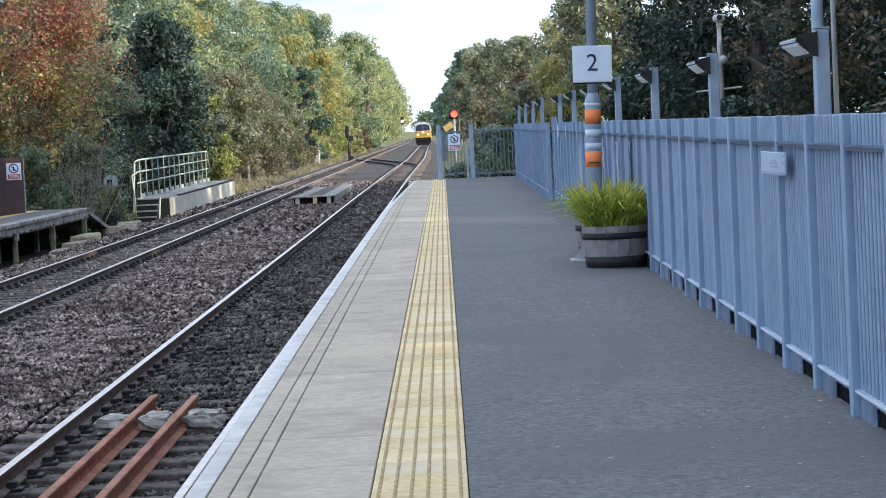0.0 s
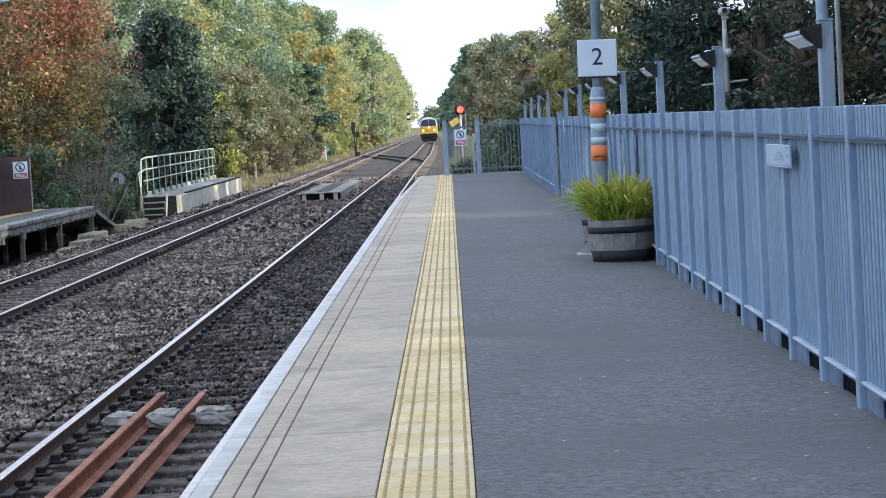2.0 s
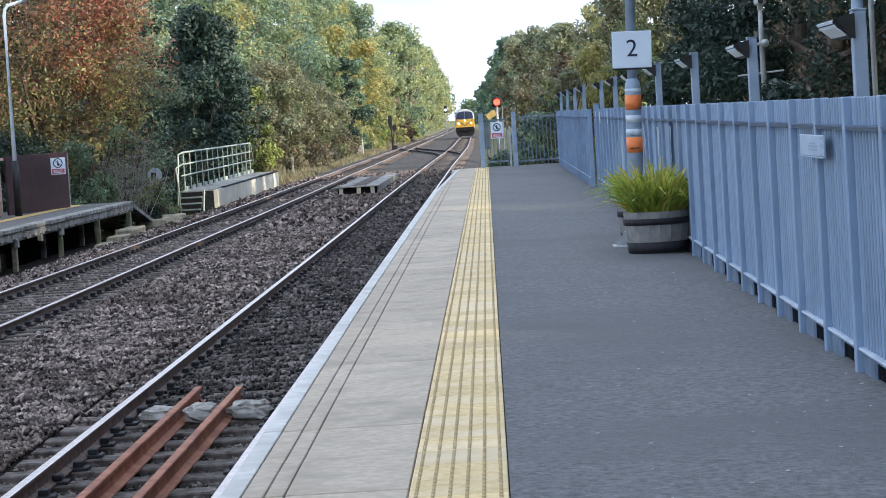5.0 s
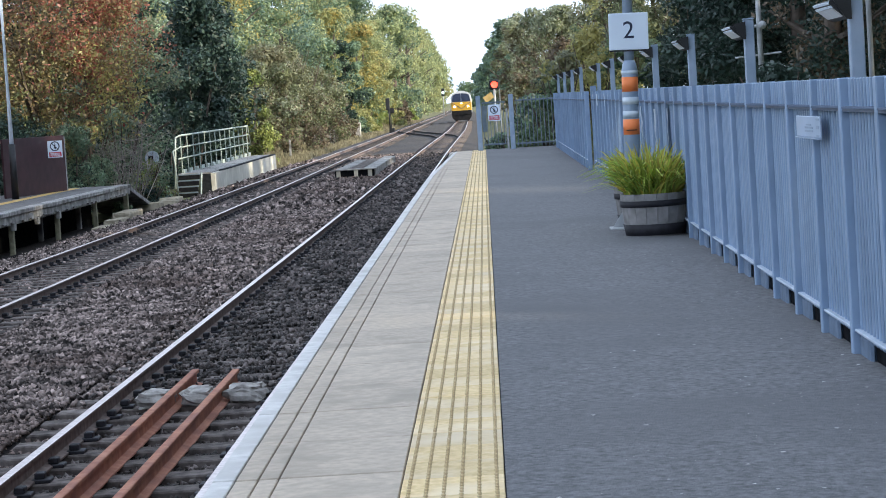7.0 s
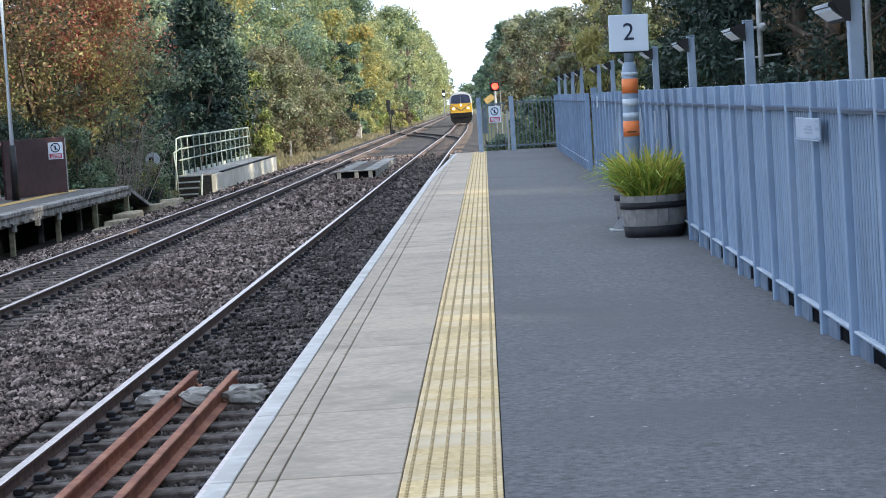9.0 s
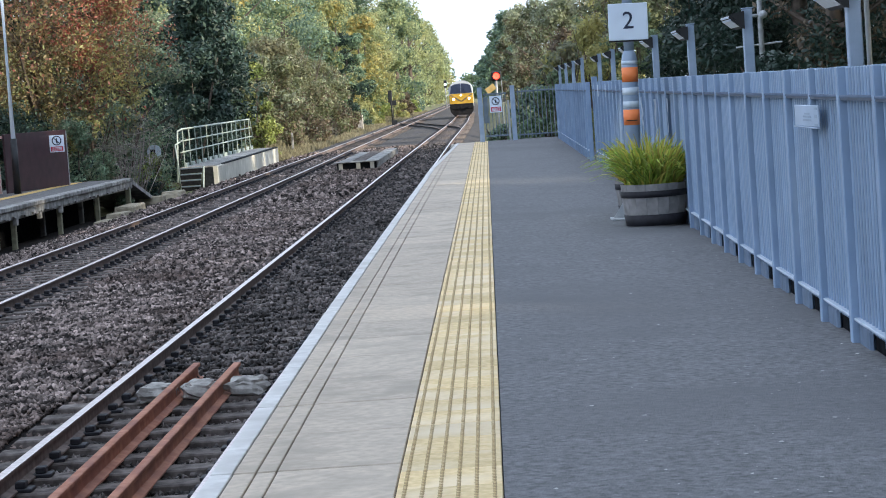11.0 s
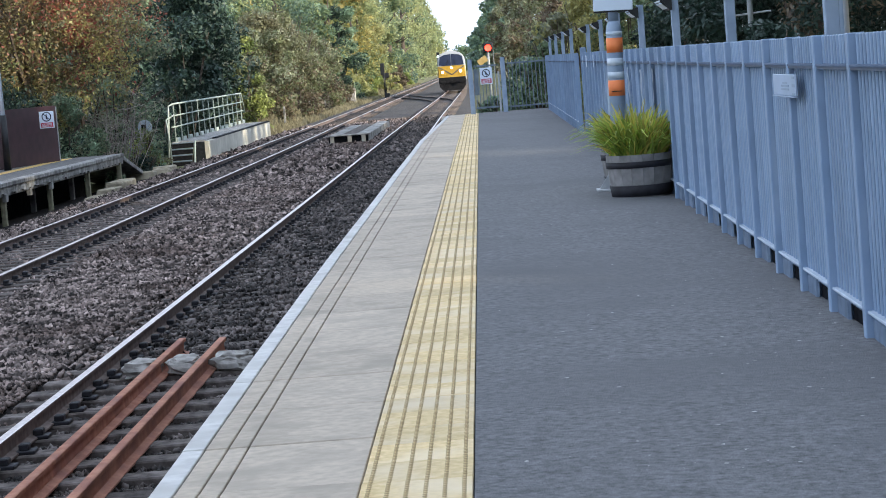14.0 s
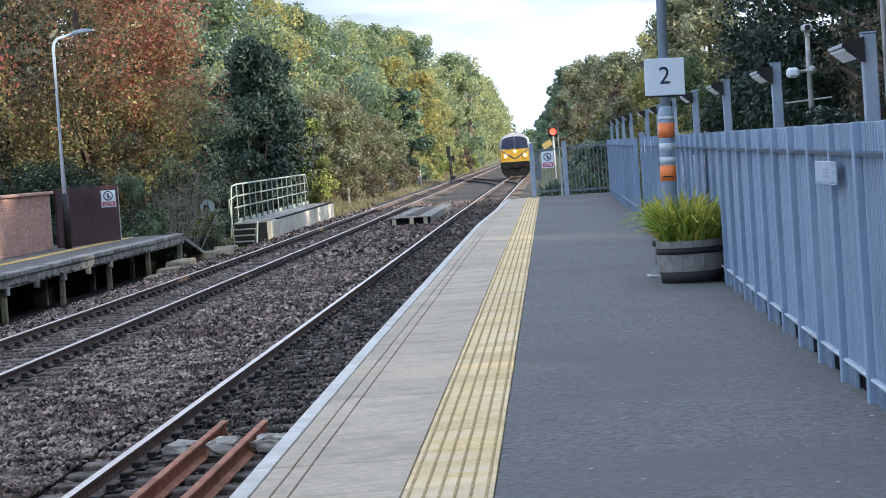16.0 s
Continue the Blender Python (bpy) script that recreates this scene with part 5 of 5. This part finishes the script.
def make_planting():
    # beside the opposite platform
    autumn = ((LEAF_ORANGE, 0.62, -0.1, 0.0), (LEAF_RED, 0.20, 0.60, 0.45), (LEAF_YELLOW, 0.10, 0.35, -0.75), (LEAF_BROWN, 0.12, -0.5, 0.15))
    make_tree("autumn_tree", "autumn tree with olive, orange and red leaves behind the platform", "tree", -14.1, 72.6, 11.5, 4.2, autumn, 36000, 0.068, 1, low=0.22, clumps=120)
    flame = ((LEAF_RED, 0.26, 0.25, 0.6), (LEAF_ORANGE, 0.45, -0.2, 0.0), (LEAF_YELLOW, 0.22, 0.1, -0.8))
    make_tree("autumn_tree", "slender autumn tree with red tips and yellow lower leaves", "tree", -12.3, 72.0, 9.4, 1.9, flame, 13000, 0.066, 14, low=0.22, clumps=80, trunk=0.08)
    make_tree("autumn_tree", "autumn tree with orange and brown leaves over the wall", "tree", -18.5, 66, 9.5, 3.8, autumn, 12000, 0.10, 2, low=0.12, clumps=80)
    make_tree("evergreen_tree", "dense dark evergreen tree behind the autumn trees", "tree", -19.5, 84, 12.5, 4.8, LEAF_DARK, 15000, 0.22, 11, low=0.0, clumps=70)
    make_tree("evergreen_tree", "dense dark evergreen tree behind the autumn trees", "tree", -20.5, 77, 11.5, 4.5, LEAF_DARK, 14000, 0.2, 12, low=0.0, clumps=70)
    # Dark leaves are weighted towards the bottom, pale ones towards the top.
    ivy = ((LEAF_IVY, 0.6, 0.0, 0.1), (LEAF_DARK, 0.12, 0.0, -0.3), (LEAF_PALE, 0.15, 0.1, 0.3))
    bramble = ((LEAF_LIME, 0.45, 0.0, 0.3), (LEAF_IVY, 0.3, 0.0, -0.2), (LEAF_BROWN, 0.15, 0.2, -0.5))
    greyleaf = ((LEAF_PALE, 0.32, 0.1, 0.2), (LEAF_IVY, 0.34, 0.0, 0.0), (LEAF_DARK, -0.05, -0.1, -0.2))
    make_bush("dark evergreen undergrowth behind the maroon board", -14.6, 69.8, 3.3, 2.6, ((LEAF_DARK, 0.7, 0.0, 0.0), (LEAF_IVY, 0.1, 0.2, 0.2)), 14000, 0.07, 3, "undergrowth")
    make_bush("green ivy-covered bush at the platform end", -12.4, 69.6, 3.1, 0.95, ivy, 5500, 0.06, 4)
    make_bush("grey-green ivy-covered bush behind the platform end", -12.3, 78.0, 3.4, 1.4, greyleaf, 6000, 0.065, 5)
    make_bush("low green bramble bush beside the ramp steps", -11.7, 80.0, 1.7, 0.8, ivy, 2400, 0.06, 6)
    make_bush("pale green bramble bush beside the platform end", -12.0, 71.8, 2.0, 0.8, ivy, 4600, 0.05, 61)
    make_bush("yellow-green bramble growth round the faded disc", -11.25, 77.0, 1.8, 0.75, bramble, 3600, 0.05, 69)
    make_bush("yellow-green bramble growth behind the access ramp", -12.3, 83.0, 2.0, 0.9, bramble, 2200, 0.06, 62)
    make_bush("green bramble growth behind the access ramp", -12.6, 92.0, 2.2, 1.0, ((LEAF_DARK, 0.4, 0.0, 0.0), (LEAF_IVY, 0.3, 0.0, 0.1)), 3200, 0.07, 63, sy=4.0)
    make_bush("dark ivy growing under the platform end", -10.5, 66.6, 1.0, 0.45, ivy, 1500, 0.045, 66)
    make_bush("dense dark ivy at the foot of the evergreens behind the ramp", -13.3, 106, 6.0, 1.9, LEAF_DARK, 9000, 0.12, 67)
    make_bush("grey-green leafy undergrowth behind the bare shrub", -13.0, 75.5, 3.2, 1.5, greyleaf, 9000, 0.065, 68, "undergrowth")
    make_bush("low dark green growth by the platform end", -11.0, 75.8, 0.9, 0.7, LEAF_DARK, 1800, 0.05, 64)
    make_bush("low green growth in front of the access steps", -11.2, 79.4, 0.8, 0.7, bramble, 1500, 0.05, 65)
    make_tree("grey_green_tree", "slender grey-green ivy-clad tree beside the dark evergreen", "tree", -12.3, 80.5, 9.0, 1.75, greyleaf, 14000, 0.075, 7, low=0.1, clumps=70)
    make_tree("evergreen_tree", "dense dark evergreen tree behind the autumn trees", "tree", -17.2, 90, 14.0, 3.4, LEAF_DARK, 11000, 0.15, 15, low=0.0, clumps=80)
    make_tree("ivy_clad_tree", "tall dark green ivy-clad tree behind the ramp", "tree", -14.6, 93, 12.5, 2.4, ((LEAF_DARK, 0.45, 0.0, -0.2), (LEAF_IVY, 0.25, 0.0, 0.3)), 12000, 0.12, 13, low=0.0, clumps=90)
    make_tree("evergreen_tree", "tall dark ivy-covered evergreen tree", "tree", -13.4, 110, 8.9, 2.1, LEAF_DARK, 14000, 0.13, 8, low=0.0, clumps=120, trunk=0.1)
    make_tree("evergreen_tree", "dark ivy-covered evergreen tree above the ramp", "tree", -13.9, 117, 8.7, 2.4, LEAF_DARK, 13000, 0.14, 9, low=0.0, clumps=120, trunk=0.1)
    make_bush("lime green bush beside the access ramp", -12.1, 121, 5.4, 1.5, ((LEAF_LIME, 0.5, 0.2, 0.0), (LEAF_WILLOW, 0.25, 0.0, 0.3)), 6500, 0.10, 10)
    # hedge of willow scrub
    willow = ((LEAF_WILLOW, 0.5, 0.0, 0.15), (LEAF_BROWN, 0.22, 0.1, -0.45), (LEAF_PALE, 0.12, 0.2, 0.35))
    for i, (y, h, r, x) in enumerate(((129, 6.6, 2.3, -13.3), (140, 7.6, 2.8, -13.4), (153, 8.0, 3.0, -13.3), (168, 7.8, 3.0, -13.4), (184, 7.0, 2.8, -13.4), (199, 5.6, 2.2, -13.2))):
        make_bush("olive green willow scrub beside the line", x, y, h, r, willow, 11000, 0.125, 20 + i, "willow_bush", 1.7, "willow scrub")
    # tall trees behind, to the distance
    leafy = ((LEAF_GREEN, 0.5, 0.1, 0.1), (LEAF_BLUE, 0.4, -0.1, -0.2), (LEAF_YELLOW, -0.05, 0.2, 0.3))
    turning = ((LEAF_YELLOW, 0.45, 0.2, 0.1), (LEAF_GOLD, 0.38, 0.1, 0.3), (LEAF_GREEN, 0.25, -0.1, -0.4))
    # Sunlight painted in: lightened leaves gather on the sunward side and top.
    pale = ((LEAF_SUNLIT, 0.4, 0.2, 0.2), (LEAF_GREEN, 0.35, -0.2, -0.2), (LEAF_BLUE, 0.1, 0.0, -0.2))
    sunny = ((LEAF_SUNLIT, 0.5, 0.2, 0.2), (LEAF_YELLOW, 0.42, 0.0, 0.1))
    blue = ((LEAF_BLUE, 0.55, 0.0, 0.0), (LEAF_GREEN, 0.3, 0.1, 0.2))
    spec = [leafy, pale, leafy, blue, pale, turning, leafy]
    y, i = 112.0, 0
    rnd = random.Random(77)
    while y < 350:
        h = 11.2 + (y - 112) * 0.036 + rnd.uniform(-0.8, 0.9)
        x = -18.8 + rnd.uniform(-1.5, 1.2)
        make_tree("woodland_tree", "green and yellow broadleaf tree in the wood along the line", "tree", x, y, h, 3.6 + rnd.uniform(-0.4, 0.8), spec[i % 7], 11000 if y < 200 else 7500, 0.10 + 0.00035 * y, 100 + i, low=0.08, group="lineside wood")
        y, i = y + 9.5, i + 1
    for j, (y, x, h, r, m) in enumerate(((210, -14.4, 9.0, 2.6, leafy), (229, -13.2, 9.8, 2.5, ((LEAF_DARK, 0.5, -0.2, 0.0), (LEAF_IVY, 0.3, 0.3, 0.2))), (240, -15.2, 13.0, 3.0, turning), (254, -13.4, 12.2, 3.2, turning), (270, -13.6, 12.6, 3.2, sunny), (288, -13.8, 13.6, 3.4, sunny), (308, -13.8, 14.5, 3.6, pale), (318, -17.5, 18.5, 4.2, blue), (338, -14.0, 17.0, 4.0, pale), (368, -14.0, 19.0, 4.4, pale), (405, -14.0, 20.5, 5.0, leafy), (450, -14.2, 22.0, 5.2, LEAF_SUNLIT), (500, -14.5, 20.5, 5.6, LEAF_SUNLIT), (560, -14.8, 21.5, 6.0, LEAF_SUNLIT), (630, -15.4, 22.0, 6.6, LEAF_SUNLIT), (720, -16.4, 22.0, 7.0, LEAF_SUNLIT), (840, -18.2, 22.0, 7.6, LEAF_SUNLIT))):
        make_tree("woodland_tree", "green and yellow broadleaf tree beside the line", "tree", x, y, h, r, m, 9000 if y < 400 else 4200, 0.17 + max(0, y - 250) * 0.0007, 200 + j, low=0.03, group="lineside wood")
    for j, (y, x, h) in enumerate(((236, -12.4, 3.0), (262, -12.6, 3.6), (300, -11.9, 4.0), (322, -11.6, 4.2), (380, -12.4, 5.0))):
        make_bush("sunlit yellow-green scrub beside the line", x, y, h, 1.8, (LEAF_YELLOW, LEAF_LIME, LEAF_YELLOW, LEAF_BROWN, LEAF_LIME)[j], 2600, 0.2, 240 + j, "scrub", 2.0, "lineside scrub")
    # right-hand side, behind the fence
    thin = ((LEAF_PALE, 0.35, 0.1, 0.2), (LEAF_WILLOW, 0.35, 0.0, 0.0), (LEAF_BROWN, 0.08, -0.1, -0.2))
    lively = ((LEAF_YELLOW, 0.35, -0.1, 0.1), (LEAF_PALE, 0.35, 0.0, 0.2), (LEAF_GREEN, 0.2, 0.0, -0.3))
    shady = ((LEAF_DARK, 0.55, 0.0, 0.1), (LEAF_BROWN, 0.35, 0.1, -0.2))
    for j, (x, y, h, r, m, n, leaf) in enumerate((
            (10.4, 70, 13.0, 4.6, LEAF_DARK, 34000, 0.105), (14.5, 62, 14.0, 5.0, LEAF_DARK, 20000, 0.15), (16.5, 84, 18.0, 6.0, LEAF_DARK, 16000, 0.22), (12.4, 80, 17.0, 4.6, LEAF_DARK, 24000, 0.13), (11.4, 95, 12.4, 3.4, thin, 10000, 0.13),
            (10.6, 42, 11.5, 3.0, shady, 15000, 0.08), (14.2, 50, 17, 4.6, LEAF_DARK, 12000, 0.175), (9.4, 58, 10.5, 2.3, shady, 13000, 0.085), (14.5, 36, 15, 4.4, LEAF_DARK, 10000, 0.17),
            (8.6, 103, 8.8, 2.9, thin, 14000, 0.12), (7.4, 124, 7.8, 2.4, lively, 9000, 0.12), (9.4, 138, 10.2, 3.2, thin, 12000, 0.15), (6.2, 160, 8.0, 2.4, thin, 9000, 0.13),
            (6.4, 182, 8.8, 2.8, thin, 8000, 0.16), (5.6, 208, 9.8, 2.8, thin, 7500, 0.18), (5.2, 240, 10.9, 2.9, thin, 7000, 0.2), (4.9, 275, 12.2, 3.2, thin, 7000, 0.22),
            (4.9, 320, 13, 3.5, blue, 6500, 0.26), (4.8, 380, 14.5, 3.8, blue, 6500, 0.3), (4.6, 450, 15, 4.2, blue, 6000, 0.36), (4.6, 540, 14, 4.8, blue, 4500, 0.5), (4.0, 660, 15, 6.0, blue, 4500, 0.6), (2.0, 800, 15, 7.0, blue, 4500, 0.7))):
        make_tree("woodland_tree", "tall leafy tree behind the platform fence" if y < 90 else "leafy tree on the cutting side beyond the platform", "tree", x, y, h, r, m, n, leaf, 300 + j, low=0.06 if y > 50 else 0.1, group="trees behind the fence")
    for j, (x, y, h, r, m) in enumerate(((0.9, 71.5, 1.5, 0.8, ivy), (1.9, 73.0, 2.2, 1.0, ivy), (3.0, 74.5, 2.6, 1.0, LEAF_GREEN), (3.2, 79, 3.4, 1.0, lively), (4.6, 84, 4.4, 1.4, LEAF_YELLOW), (2.4, 72, 1.9, 0.9, LEAF_GREEN), (1.6, 70.5, 1.3, 0.6, LEAF_GREEN), (4.2, 60, 1.9, 1.2, LEAF_YELLOW), (5.4, 38, 2.0, 1.0, LEAF_DARK), (4.4, 110, 4.6, 1.4, LEAF_BROWN), (3.4, 98, 3.2, 1.2, LEAF_DARK), (6.4, 88, 5.0, 2.0, LEAF_GREEN), (8.4, 84, 6.0, 2.3, LEAF_DARK), (9.2, 76, 5.0, 2.0, LEAF_DARK), (7.0, 96, 6.0, 2.2, LEAF_WILLOW), (10.2, 100, 7.0, 2.6, LEAF_DARK))):
        make_bush("leafy bramble and shrub growth beyond the fence", x, y, h, r, m, 2600 if r < 1.6 else 6000, 0.075 if y < 75 else 0.11, 400 + j, "shrub", 1.0, "shrubs beyond the fence")
    # unseen trees added to shade the platform, behind and beside the camera
    for j in range(14):
        make_tree("roadside_tree", "unseen dense green tree added to shade the station", "tree", (11.0, 18.0)[j % 2] + (j % 4) * 0.4, -56 + (j // 2) * 10.0 + (j % 2) * 5, 17.0 + (j % 2) * 2, 6.0, LEAF_DARK, 3900, 0.7, 500 + j, low=0.0, clumps=80, group="trees beside the station")
    # more out-of-view trees added to keep sun off the tracks and wall
    for j, (x, y) in enumerate(((13.5, 17), (13.5, 26), (14.5, 36), (16.5, 45), (18.5, 54), (21, 64), (23, 74), (21, 20), (22, 32), (23, 44))):
        make_tree("roadside_tree", "unseen dense dark green tree added to shade the station", "tree", x, y, 18.0 if y < 40 else 14.5, 5.4, LEAF_DARK, 3900, 0.68, 520 + j, low=0.05, group="trees beside the station")
    # the far end of the cutting
    for j, (x, y, h, r) in enumerate(((-30, 1250, 22, 14), (-6, 1400, 15, 14), (18, 1300, 20, 14), (-48, 1200, 24, 16), (40, 1250, 24, 16))):
        make_tree("distant_tree", "hazy green tree at the far end of the line", "tree", x, y, h, r, LEAF_GREEN, 2500, 1.1, 600 + j, low=0.0, group="distant trees")


# ---- motion ----
def motions():
    rows = []
    for i in range(17):
        t = float(i)
        y = 373 - 12.3 * t + 0.08 * t * t
        x0, x1 = line_x(NEAR_LINE, y + 2), line_x(NEAR_LINE, y + 17)
        rows.append((t, pose(x0, y, RAIL_Z, 0, 0, math.degrees(math.atan2(-(x1 - x0), 15.0)))))
    walk(loco, rows)


make_ground()
make_ballast()
make_track("near_track", NEAR_LINE, "railway track beside the platform with dark timber sleepers", -7.2, 112)
make_track("far_track", FAR_LINE, "second railway track with dark sleepers", -0.7, 112)
make_crossover()
make_left_platform()
make_ramp()
make_fence()
make_fence_lamps()
make_mast()
make_plate()
make_sign_pole()
make_tub((2.12, 23.72, -0.052), 520, 1)
make_tub((2.17, 25.66, -0.053), 360, 2)
make_end_gate()
make_signal()
make_far_signal()
make_trackside()
loco = make_locomotive()
make_planting()
make_twigs()
make_grass()
make_platform()
make_litter()
motions()
